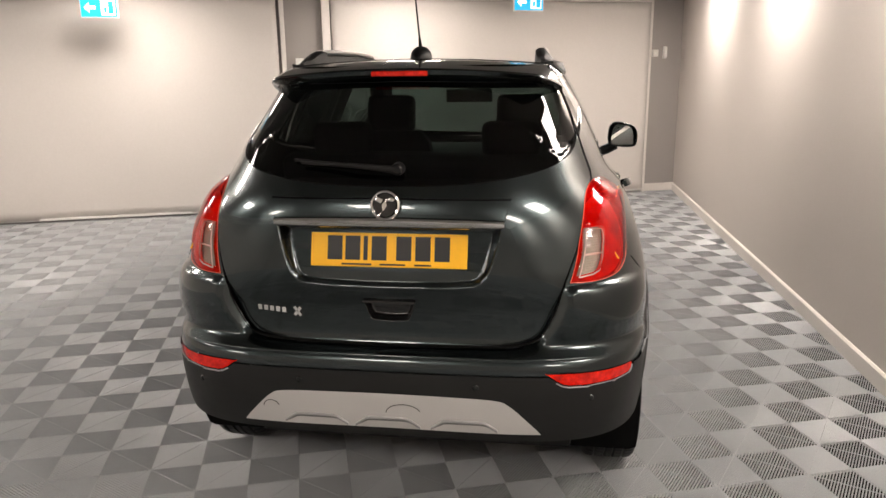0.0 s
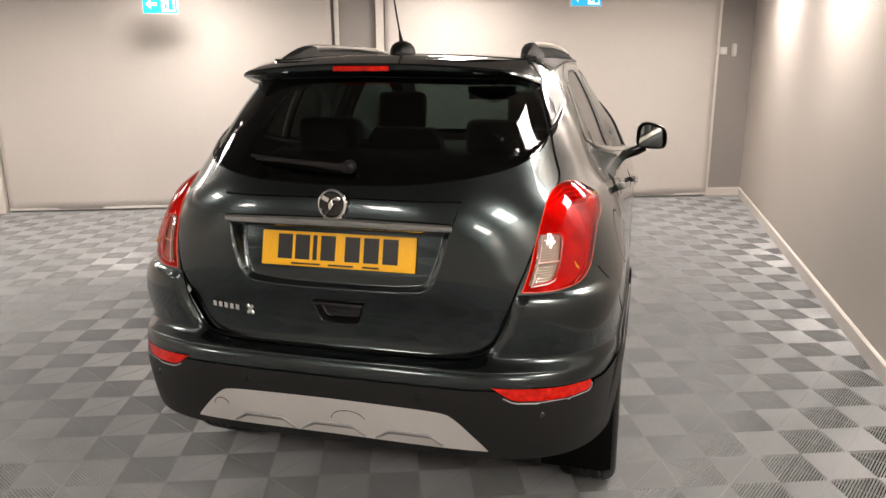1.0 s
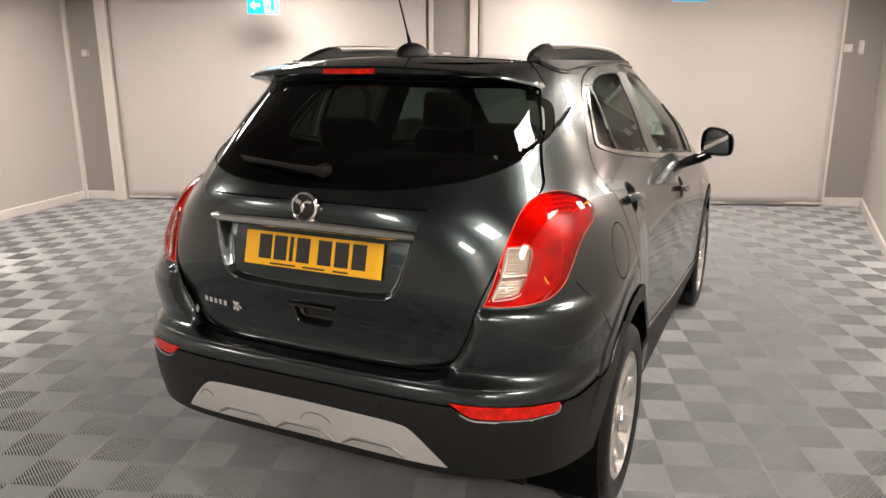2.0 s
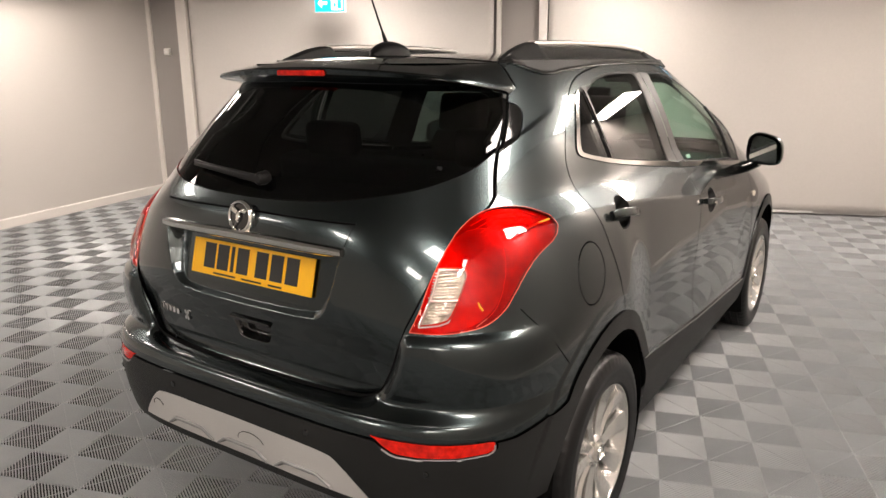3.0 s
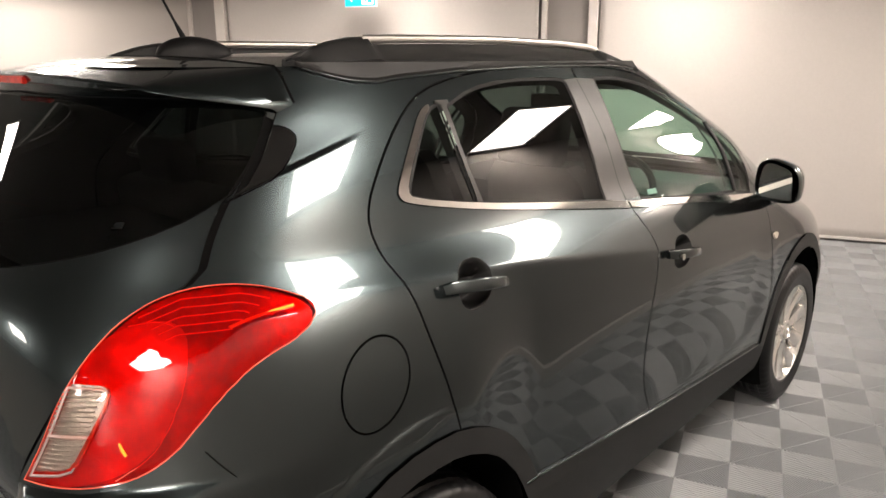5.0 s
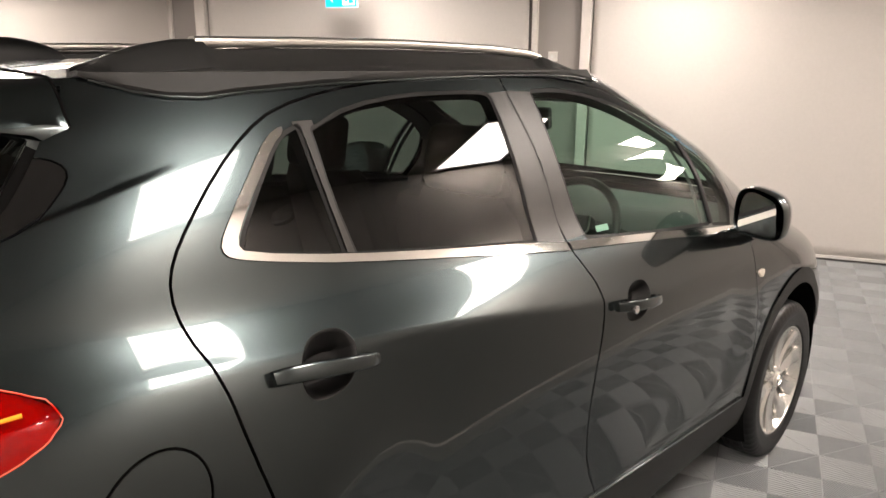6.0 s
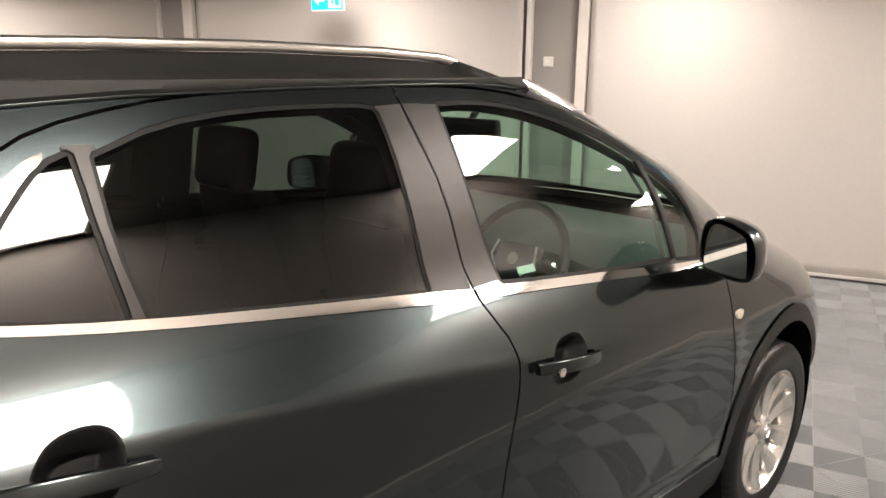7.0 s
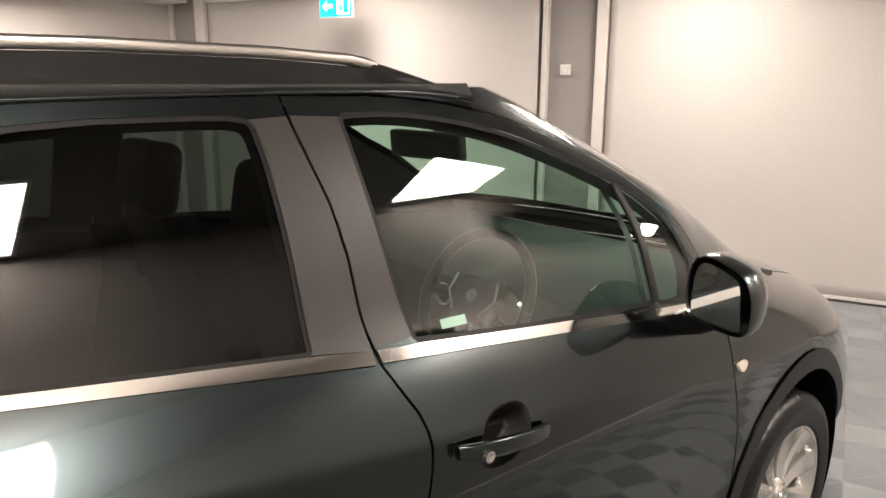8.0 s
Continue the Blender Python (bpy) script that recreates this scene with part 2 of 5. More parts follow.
# exit signs hung near the far wall
def exit_sign(x, y, z):
    e = thing("exit_sign", "blue and white lit direction sign hung from the ceiling", "sign", "direction signs", (x, y, z), FAR_TURN)
    part("housing", box((0.36, 0.03, 0.20), (0, 0.002, 0), 0.006), M["white_plastic"], e, "white sign housing")
    part("face", box((0.34, 0.004, 0.18), (0, -0.0155, 0), 0.001), M["sign_blue"], e, "glowing blue sign face")
    bm = bmesh.new()
    tri = [bm.verts.new((px, -0.0185, pz)) for px, pz in ((-0.14, 0), (-0.09, 0.05), (-0.09, 0.016), (-0.03, 0.016), (-0.03, -0.016), (-0.09, -0.016), (-0.09, -0.05))]
    bm.faces.new(tri)
    bmesh.ops.solidify(bm, geom=bm.faces[:], thickness=0.001)
    part("arrow", bm, M["sign_white"], e, "white arrow")
    bm = box((0.13, 0.003, 0.15), (0.085, -0.0185, 0), 0.001)
    part("pictogram_field", bm, M["sign_white"], e, "white field of the pictogram")
    bm = bmesh.new()
    box((0.05, 0.002, 0.12), (0.112, -0.0205, 0), bm=bm)
    box((0.03, 0.002, 0.05), (0.06, -0.0205, -0.02), bm=bm)
    part("pictogram", bm, M["sign_blue"], e, "blue pictogram bars")
    for dx in (-0.13, 0.13):
        part("hanger", tube([(dx, 0.002, 0.10), (dx, 0.002, ROOM_H - z)], 0.003, 6), M["white_plastic"], e)


M["sign_blue"] = material("sign_blue", (0.0, 0.30, 0.52), 0.3, emit=(0.0, 0.36, 0.62), strength=1.0)
M["sign_white"] = material("sign_white", (0.9, 0.9, 0.9), 0.3, emit=(0.9, 0.95, 1.0), strength=1.0)
exit_sign(-3.99, 4.92, 2.255)
exit_sign(0.256, 6.58, 2.345)


# small wall boxes
def wall_box(name, label, category, at, size, turn):
    e = thing(name, label, category, at=at, turn=turn)
    part("back_plate", box((size[0], 0.010, size[2]), (0, -0.005, 0), 0.002), M["white_plastic"], e)
    part("cover", box((size[0] * 0.86, size[1], size[2] * 0.86), (0, -0.008 - size[1] / 2, 0), 0.004), M["white_plastic"], e)
    part("button", box((size[0] * 0.3, 0.004, size[2] * 0.3), (0, -0.009 - size[1], 0), 0.001), M["lamp_frame"], e)
    return e


wall_box("wall_control", "small white control box on the grey column", "control box", along_far(3.955, 0, 1.71), (0.09, 0.03, 0.09), FAR_TURN)
wall_box("wall_control", "small white sensor box on the grey column", "control box", along_far(-0.39, 0, 1.765), (0.085, 0.03, 0.085), FAR_TURN)
wall_box("light_switch", "white light switch on the grey wall", "switch", along_far(8.43, 0, 1.78), (0.09, 0.02, 0.09), FAR_TURN)
wall_box("wall_holder", "slim white holder beside the light switch", "holder", along_far(8.565, 0, 1.79), (0.05, 0.03, 0.15), FAR_TURN)
wall_box("wall_socket", "white socket low on the side wall", "socket", (2.2, 6.87, 0.43), (0.085, 0.012, 0.085), 90)

# ---- floor: click-together ribbed plastic tiles, each of four squares whose ribs turn from square to square ----
TILE_TURN, CELL = 19.2, 0.203
TILE_O = Vector((0.0523, 0.1082, 0))


def clip_span(c, half):
    """The part of the line x + y = c (a rib's middle) that lies in a square of that half size."""
    lo, hi = max(-half, c - half), min(half, c + half)
    return lo, hi


def rib_square(cx, cy, flip, verts, faces):
    """One square of diagonal ribs with flat feet between them."""
    half, count = CELL / 2 - 0.0005, 26
    step = 4 * half / count
    for k in range(count):
        c = -2 * half + (k + 0.5) * step
        rows = []
        for dc, z in ((-0.235, -0.0115), (-0.215, -0.0030), (-0.15, -0.0009), (0.0, 0.0), (0.15, -0.0009), (0.215, -0.0030), (0.235, -0.0115)):
            cc = max(-2 * half, min(2 * half, c + dc * step))
            x0, x1 = clip_span(cc, half)
            rows.append(((x0, cc - x0, z), (x1, cc - x1, z)))
        n = len(verts)
        for a, b in rows:
            for x, y, z in (a, b):
                verts.append((cx + (-x if flip else x), cy + y, z))
        for i in range(6):
            q = (n + 2 * i, n + 2 * i + 1, n + 2 * i + 3, n + 2 * i + 2)
            faces.append(q if flip else q[::-1])
    # flat bar across the ribs, from corner to corner
    n, e, r = len(verts), half - 0.001, 0.0011
    for x, y, z in ((-e, -e + r, -0.004), (-e + r, -e, -0.004), (e, e - r, -0.004), (e - r, e, -0.004), (-e, -e + r, -0.0011), (-e + r, -e, -0.0011), (e, e - r, -0.0011), (e - r, e, -0.0011)):
        verts.append((cx + (-x if flip else x), cy + y, z))
    for q in ((4, 5, 6, 7), (0, 4, 7, 3), (1, 2, 6, 5)):
        q = tuple(n + k for k in q)
        faces.append(q[::-1] if flip else q)


def tile_mesh():
    verts, faces = [], []
    for i in (0, 1):
        for j in (0, 1):
            rib_square((i - 0.5) * CELL, (j - 0.5) * CELL, (i + j) % 2 == 1, verts, faces)
    # flat rim round the tile
    for turn in range(4):
        c, s = (1, 0, -1, 0)[turn], (0, 1, 0, -1)[turn]
        n, o = len(verts), CELL - 0.0008
        for x, y, z in ((-o, -o, -0.0012), (o, -o, -0.0012), (o - 0.0012, -o + 0.0012, -0.0012), (-o + 0.0012, -o + 0.0012, -0.0012), (o - 0.0014, -o + 0.0014, -0.010), (-o + 0.0014, -o + 0.0014, -0.010)):
            verts.append((c * x - s * y, s * x + c * y, z))
        faces += [(n, n + 1, n + 2, n + 3), (n + 3, n + 2, n + 4, n + 5)]
    h, n = CELL - 0.001, len(verts)
    verts += [(-h, -h, -0.0075), (h, -h, -0.0075), (h, h, -0.0075), (-h, h, -0.0075), (-h, -h, -0.014), (h, -h, -0.014), (h, h, -0.014), (-h, h, -0.014)]
    faces += [(n + 1, n, n + 4, n + 5), (n + 2, n + 1, n + 5, n + 6), (n + 3, n + 2, n + 6, n + 7), (n, n + 3, n + 7, n + 4)]
    return verts, faces


def lay_floor():
    bm = box((16, 22, 0.10), (-1, 1, -0.0635))
    floor = tagged(part("floor", bm, M["seam"]), "grey ribbed interlocking plastic floor tiles in a checked pattern", "floor", kind="structure")
    tv, tf = tile_mesh()
    me = bpy.data.meshes.new("floor_tile")
    me.from_pydata(tv, [], tf)
    me.materials.append(M["floor"])
    turn = Matrix.Translation(TILE_O) @ pose(0, 0, 0, 0, 0, TILE_TURN)
    spots = []
    for i in range(-30, 31):
        for j in range(-30, 31):
            p = turn @ Vector(((2 * i + 1) * CELL, (2 * j + 1) * CELL, 0))
            if p.x > 2.45 or p.y < -5.5 or p.x < -7.2 or (p - FAR_A).dot(FAR_IN) < -0.3 or (p - LEFT_A).dot(LEFT_IN) < -0.3:
                continue
            # stretch of floor round the car's tail and right side first
            spots.append((max(abs(p.x - 0.6) / 1.5, abs(p.y - 1.2)), p))
    spots.sort(key=lambda s: s[0])
    for _, p in spots[:300]:
        ob = new("floor_tile", me)
        ob.parent = floor
        ob.matrix_basis = pose(p.x, p.y, 0, 0, 0, TILE_TURN)
    rest = np.array([tuple(p) for _, p in spots[300:]])
    c, s = math.cos(radians(TILE_TURN)), math.sin(radians(TILE_TURN))
    base = np.array(tv) @ np.array([[c, s, 0], [-s, c, 0], [0, 0, 1]])
    verts = (rest[:, None, :] + base[None]).reshape(-1, 3)
    n = len(tv)
    faces = [tuple(v + k * n for v in f) for k in range(len(rest)) for f in tf]
    ob = mesh_object("far_floor_tiles", verts, faces, M["floor"], floor)
    ob["kind"] = "stuff"

# ---- the car's outer skin: plan-view outlines stacked from sill to roof ----
# height, half width, tail, nose, corner power at the tail, corner power at the nose
SKIN = np.array([
    (0.20, 0.800, 0.180, 4.02, 4.0, 3.0),
    (0.30, 0.856, 0.060, 4.19, 4.8, 3.0),
    (0.42, 0.878, 0.005, 4.25, 4.9, 3.2),
    (0.50, 0.886, -0.012, 4.27, 4.9, 3.6),
    (0.58, 0.891, -0.022, 4.27, 4.9, 3.6),
    (0.66, 0.893, -0.024, 4.27, 4.9, 3.4),
    (0.70, 0.893, -0.020, 4.26, 4.9, 3.2),
    (0.712, 0.893, -0.010, 4.26, 4.9, 3.2),
    (0.724, 0.893, 0.044, 4.25, 4.9, 3.1),
    (0.80, 0.893, 0.042, 4.22, 5.0, 3.0),
    (0.87, 0.891, 0.034, 4.14, 5.1, 3.0),
    (0.90, 0.888, 0.032, 4.08, 4.9, 3.0),
    (0.95, 0.882, 0.033, 3.97, 4.2, 2.9),
    (1.00, 0.869, 0.036, 3.82, 4.0, 2.8),
    (1.04, 0.857, 0.039, 3.68, 3.9, 2.7),
    (1.08, 0.842, 0.043, 3.56, 3.8, 2.6),
    (1.12, 0.829, 0.049, 3.48, 3.7, 2.6),
    (1.15, 0.813, 0.054, 3.43, 3.7, 2.7),
    (1.18, 0.786, 0.060, 3.38, 3.6, 2.8),
    (1.21, 0.757, 0.071, 3.33, 3.5, 3.0),
    (1.24, 0.738, 0.090, 3.27, 3.5, 3.2),
    (1.27, 0.728, 0.112, 3.22, 3.5, 3.4),
    (1.30, 0.7175, 0.134, 3.16, 3.5, 3.5),
    (1.35, 0.697, 0.173, 3.08, 3.4, 3.6),
    (1.40, 0.676, 0.212, 2.99, 3.4, 3.5),
    (1.50, 0.628, 0.292, 2.80, 3.1, 3.5),
    (1.60, 0.5715, 0.375, 2.56, 3.0, 3.9),
    (1.625, 0.556, 0.397, 2.49, 3.0, 3.9)])
Z_TOP = 1.625


def skin_tables():
    """The skin's numbers on a fine ladder of heights, with the steps rounded off."""
    zs = np.linspace(0.20, Z_TOP, 281)
    out = [zs]
    for k in range(1, 6):
        v = np.interp(zs, SKIN[:, 0], SKIN[:, k])
        h = 2 if k == 2 else 7 if k == 1 else 6
        for _ in range(3):
            p = np.concatenate((2 * v[0] - v[h:0:-1], v, 2 * v[-1] - v[-2:-h - 2:-1]))
            v = np.convolve(p, np.ones(2 * h + 1) / (2 * h + 1), "valid")
        out.append(v)
    return np.array(out)


TABLE = skin_tables()


def skin_at(z):
    return [np.interp(z, TABLE[0], TABLE[k]) for k in range(1, 6)]


def skin_ends(z, nose):
    """Where the rear corner begins, and where the front corner begins."""
    up = np.clip((z - 1.0) / 0.5, 0, 1)
    return 1.1 + 0.15 * up, np.maximum(nose - np.interp(z, [0.95, 1.10, 1.20, 1.35, 1.50], [1.1, 0.8, 0.75, 0.75, 0.9]), 1.3)


def ease(t):
    t = np.clip(t, 0, 1)
    return t * t * (3 - 2 * t)


def crease_z(y):
    """Height of the shoulder crease along the flank."""
    u = np.clip(y, 0.4, 2.7) - 1.4
    return 1.1137 -0.1268 * u -0.0325 * u ** 2 +0.0277 * u ** 3 +0.0090 * u ** 4


def pressing(y, z):
    """How far the flank's pressing lies outside the smooth skin: shoulder crease and hollow doors."""
    zc = crease_z(y)
    sharp = 0.009 * ease((y - 0.45) / 0.3) * ease((2.6 - y) / 0.7)
    hollow = ease((y - 0.90) / 0.34) * ease((2.96 - y) / 0.30)
    # below the crease: one smooth curve from the sill up to the crease
    z0, x0, m0, m1 = 0.50, 0.886, -0.15, -0.17
    h = zc - z0
    u = np.clip((z - z0) / h, 0, 1)
    w0 = np.interp(zc, TABLE[0], TABLE[1]) + sharp
    curve = (1 + 2 * u) * (1 - u) ** 2 * x0 + u * (1 - u) ** 2 * h * m0 + u * u * (3 - 2 * u) * w0 + u * u * (u - 1) * h * m1
    inner = (curve - np.interp(z, TABLE[0], TABLE[1])) * hollow + sharp * (1 - hollow) * np.clip(1 - (zc - z) / 0.12, 0, 1) ** 2
    outer = sharp * np.clip(1 - (z - zc) / 0.085, 0, 1) ** 2
    out = np.where(z > zc, outer, np.where(z < z0, 0.0, inner))
    # the front door's glass reaches further down and runs straight through the shoulder
    return out + 0.026 * ease((y - 1.9) / 0.6) * ease((3.0 - y) / 0.25) * np.sin(np.pi * np.clip((z - 1.13) / 0.25, 0, 1)) ** 1.5


def skin_gap(x, y, z):
    """Below zero inside the skin, above zero outside."""
    w, tail, nose, nr, nf = skin_at(z)
    yr, yf = skin_ends(z, nose)
    a = np.abs(x) / w
    t = np.clip((yr - y) / (yr - tail), 0, None)
    s = np.clip((y - yf) / (nose - yf), 0, None)
    return np.where(y < yr, (a ** nr + t ** nr) ** (1 / nr), np.where(y > yf, (a ** nf + s ** nf) ** (1 / nf), a)) - 1


def side_x(y, z):
    """Half width of the skin at a place along the car and a height."""
    w, tail, nose, nr, nf = skin_at(z)
    yr, yf = skin_ends(z, nose)
    t = np.clip((yr - y) / (yr - tail), 0, 1)
    s = np.clip((y - yf) / (nose - yf), 0, 1)
    return w * (1 - t ** nr) ** (1 / nr) * (1 - s ** nf) ** (1 / nf) + pressing(y, z)


def tail_y(x, z):
    """Where the skin's tail lies at a distance from the middle and a height."""
    w, tail, nose, nr, nf = skin_at(z)
    yr, yf = skin_ends(z, nose)
    a = np.clip(np.abs(x) / w, 0, 1)
    return yr - (yr - tail) * (1 - a ** nr) ** (1 / nr)

# ---- skin as a grid of quads with smooth normals ----
def skin_grid():
    zs = np.concatenate((np.linspace(0.20, 0.69, 36), np.linspace(0.70, 0.74, 13), np.linspace(0.75, 1.30, 50), np.linspace(1.31, Z_TOP, 32)))
    rows = []
    for z in zs:
        w, tail, nose, nr, nf = [float(v) for v in skin_at(z)]
        yr, yf = [float(v) for v in skin_ends(z, nose)]
        q = np.concatenate((np.linspace(0, 1, 1200) ** 3 * 0.5, np.linspace(0.5, math.pi / 2, 1200)[1:]))
        x = w * np.sin(q) ** (2 / nr)
        y = yr - (yr - tail) * np.cos(q) ** (2 / nr)
        rear = np.stack((x, y), 1)
        q2 = np.concatenate((np.linspace(0, math.pi / 2 - 0.5, 1200), math.pi / 2 - 0.5 * (1 - np.linspace(0, 1, 1200)[1:]) ** 3))
        x = w * np.cos(q2) ** (2 / nf)
        y = yf + (nose - yf) * np.sin(q2) ** (2 / nf)
        x[-1], rear[0, 0] = 0, 0
        front = np.stack((x, y), 1)

        def even(line, n):
            d = np.concatenate(([0], np.cumsum(np.hypot(*np.diff(line, axis=0).T))))
            t = np.linspace(0, d[-1], n)
            return np.stack((np.interp(t, d, line[:, 0]), np.interp(t, d, line[:, 1])), 1)
        mid = np.stack((np.full(2, w), np.array([yr, yf])), 1)
        line = np.concatenate((even(rear, 100), even(mid, 70)[1:], even(front, 90)[1:]))
        rows.append(np.concatenate((line, np.full((len(line), 1), z)), 1))
    g = np.array(rows)
    # rows bent so that one of them runs along the shoulder crease
    mid = int(np.argmin(np.abs(zs - 1.10)))
    bend = np.interp(zs, [0.76, zs[mid], 1.30], [0, 1, 0])
    for i in range(g.shape[1]):
        z = zs + (crease_z(g[mid, i, 1]) - zs[mid]) * bend
        g[:, i, 0], g[:, i, 1], g[:, i, 2] = np.interp(z, zs, g[:, i, 0].copy()), np.interp(z, zs, g[:, i, 1].copy()), z
    g[:, :, 0] += pressing(g[:, :, 1], g[:, :, 2]) * ease((g[:, :, 0] - 0.55) / 0.15)
    return g


def grid_normals(g):
    du = np.gradient(g, axis=1)
    dv = np.gradient(g, axis=0)
    n = np.cross(du, dv)
    n /= np.linalg.norm(n, axis=2, keepdims=True) + 1e-12
    n[:, 0, 0] = 0
    n[:, -1, 0] = 0
    return n / (np.linalg.norm(n, axis=2, keepdims=True) + 1e-12)


def roof_grid(rim):
    """The roof: rises from the skin's top rim to a shallow crown."""
    rows = [rim]
    for q in np.linspace(0, 1, 26)[1:]:
        k = 1 - q
        p = rim.copy()
        p[:, 0] = rim[:, 0] * k
        p[:, 1] = 1.35 + (rim[:, 1] - 1.35) * (k ** 0.3 if q < 1 else 0.0)
        crown = 0.010 + 0.028 * np.sin(np.pi * np.clip((p[:, 1] - 0.30) / 2.4, 0.02, 0.98)) ** 0.8
        p[:, 2] = Z_TOP + crown * (1 - k ** 2.2)
        rows.append(p)
    return np.array(rows)


def grid_polys(g, n):
    """Quads as arrays of (4, 6): place and normal."""
    v = np.concatenate((g, n), 2)
    return [v[[j, j, j + 1, j + 1], [i, i + 1, i + 1, i]] for j in range(g.shape[0] - 1) for i in range(g.shape[1] - 1)]


GRID = skin_grid()
NORM = grid_normals(GRID)
if NORM[40, 130, 0] < 0:
    NORM = -NORM

# ---- cutting the skin into panels ----
from mathutils.geometry import tessellate_polygon

R2 = math.sqrt(0.5)
SIDE = ((0, 1, 0), (0, 0, 1))
REAR = ((1, 0, 0), (0, 0, 1))
OBLIQUE = ((R2, R2, 0), (0, 0, 1))


def flat(v, basis):
    (a, b, c), (d, e, f) = basis
    return (v[0] * a + v[1] * b + v[2] * c, v[0] * d + v[1] * e + v[2] * f)


def split(poly, p, q, basis):
    """Part of a polygon left of the line p to q, and the part right of it."""
    dx, dy = q[0] - p[0], q[1] - p[1]
    s = []
    for v in poly:
        a, b = flat(v, basis)
        s.append(dx * (b - p[1]) - dy * (a - p[0]))
    if min(s) >= -1e-9:
        return poly, None
    if max(s) <= 1e-9:
        return None, poly
    left, right = [], []
    n = len(poly)
    for i in range(n):
        u, v, a, b = poly[i], poly[(i + 1) % n], s[i], s[(i + 1) % n]
        if a >= 0:
            left.append(u)
        if a <= 0:
            right.append(u)
        if a * b < 0:
            t = a / (a - b)
            w = tuple(u[k] + t * (v[k] - u[k]) for k in range(6))
            left.append(w)
            right.append(w)
    return (left if len(left) > 2 else None), (right if len(right) > 2 else None)


def carve(polys, outline, basis, where=None):
    """Cut an outline out of polygons: those inside it and those outside."""
    xs, ys = [p[0] for p in outline], [p[1] for p in outline]
    x0, x1, y0, y1 = min(xs), max(xs), min(ys), max(ys)
    near, rest = [], []
    for poly in polys:
        c = [flat(v, basis) for v in poly]
        hit = max(a for a, b in c) > x0 and min(a for a, b in c) < x1 and max(b for a, b in c) > y0 and min(b for a, b in c) < y1
        if hit and (where is None or where(poly)):
            near.append(poly)
        else:
            rest.append(poly)
    inside = []
    for tri in tessellate_polygon([[Vector((*p, 0)) for p in outline]]):
        t = [outline[i] for i in tri]
        area = (t[1][0] - t[0][0]) * (t[2][1] - t[0][1]) - (t[1][1] - t[0][1]) * (t[2][0] - t[0][0])
        if abs(area) < 1e-9:
            continue
        if area < 0:
            t = t[::-1]
        keep = []
        for poly in near:
            rem = poly
            outs = []
            for k in range(3):
                rem, out = split(rem, t[k], t[(k + 1) % 3], basis)
                if out is not None:
                    outs.append(out)
                if rem is None:
                    break
            if rem is None:
                keep.append(poly)
            else:
                inside.append(rem)
                keep += outs
        near = keep
    return inside, rest + near


def grow(outline, by):
    """The outline moved outward by a distance."""
    n = len(outline)
    area = sum(outline[i][0] * outline[(i + 1) % n][1] - outline[(i + 1) % n][0] * outline[i][1] for i in range(n))
    sgn = 1 if area > 0 else -1
    out = []
    for i in range(n):
        a, b = np.array(outline[i - 1]), np.array(outline[(i + 1) % n])
        d = b - a
        d = d / (np.linalg.norm(d) + 1e-12)
        out.append((outline[i][0] + sgn * by * d[1], outline[i][1] - sgn * by * d[0]))
    return out


def panel(polys, outline, basis, where=None, gap=0.0022):
    """Cut a panel with an open joint round it: the panel, the joint's strip, the rest."""
    a, rest = carve(polys, grow(outline, gap), basis, where)
    inner, ring = carve(a, grow(outline, -gap), basis, where)
    return inner, ring, rest


def push(polys, fn):
    """Move polygons along their normals by fn(x, y, z)."""
    out = []
    for poly in polys:
        q = []
        for v in poly:
            d = fn(v[0], v[1], v[2])
            q.append((v[0] + v[3] * d, v[1] + v[4] * d, v[2] + v[5] * d, v[3], v[4], v[5]))
        out.append(q)
    return out


def press(polys, fn):
    """Move polygons along their normals by a field, and turn the normals with its slope."""
    out, h, seen = [], 0.0015, {}
    for poly in polys:
        q = []
        for v in poly:
            key = tuple(round(c, 5) for c in v[:3])
            if key not in seen:
                x, y, z, n = v[0], v[1], v[2], Vector(v[3:6])
                d = fn(x, y, z)
                g = Vector((fn(x + h, y, z) - fn(x - h, y, z), fn(x, y + h, z) - fn(x, y - h, z), fn(x, y, z + h) - fn(x, y, z - h))) / (2 * h)
                m = (n - (g - n * g.dot(n))).normalized()
                seen[key] = (x + n.x * d, y + n.y * d, z + n.z * d, m.x, m.y, m.z)
            q.append(seen[key])
        out.append(q)
    return out


def finer(polys, times=1):
    """Split every polygon into quads round its middle."""
    for _ in range(times):
        out = []
        for p in polys:
            n = len(p)
            mid = tuple(sum(v[k] for v in p) / n for k in range(6))
            half = [tuple((p[i][k] + p[(i + 1) % n][k]) / 2 for k in range(6)) for i in range(n)]
            out += [[p[i], half[i], mid, half[i - 1]] for i in range(n)]
        polys = out
    return polys


def distance_to(outline, p, closed=True):
    best = 9.0
    n = len(outline)
    for i in range(n if closed else n - 1):
        a, b = outline[i], outline[(i + 1) % n]
        dx, dy = b[0] - a[0], b[1] - a[1]
        t = max(0, min(1, ((p[0] - a[0]) * dx + (p[1] - a[1]) * dy) / (dx * dx + dy * dy + 1e-12)))
        best = min(best, math.hypot(p[0] - a[0] - t * dx, p[1] - a[1] - t * dy))
    return best


def dent(polys, outline, basis, depth, edge):
    """Press polygons in, from nothing at the outline to the full depth."""
    def fn(x, y, z):
        t = min(1, distance_to(outline, flat((x, y, z), basis)) / edge)
        return -(depth(z) if callable(depth) else depth) * t * t * (3 - 2 * t)
    return push(polys, fn)


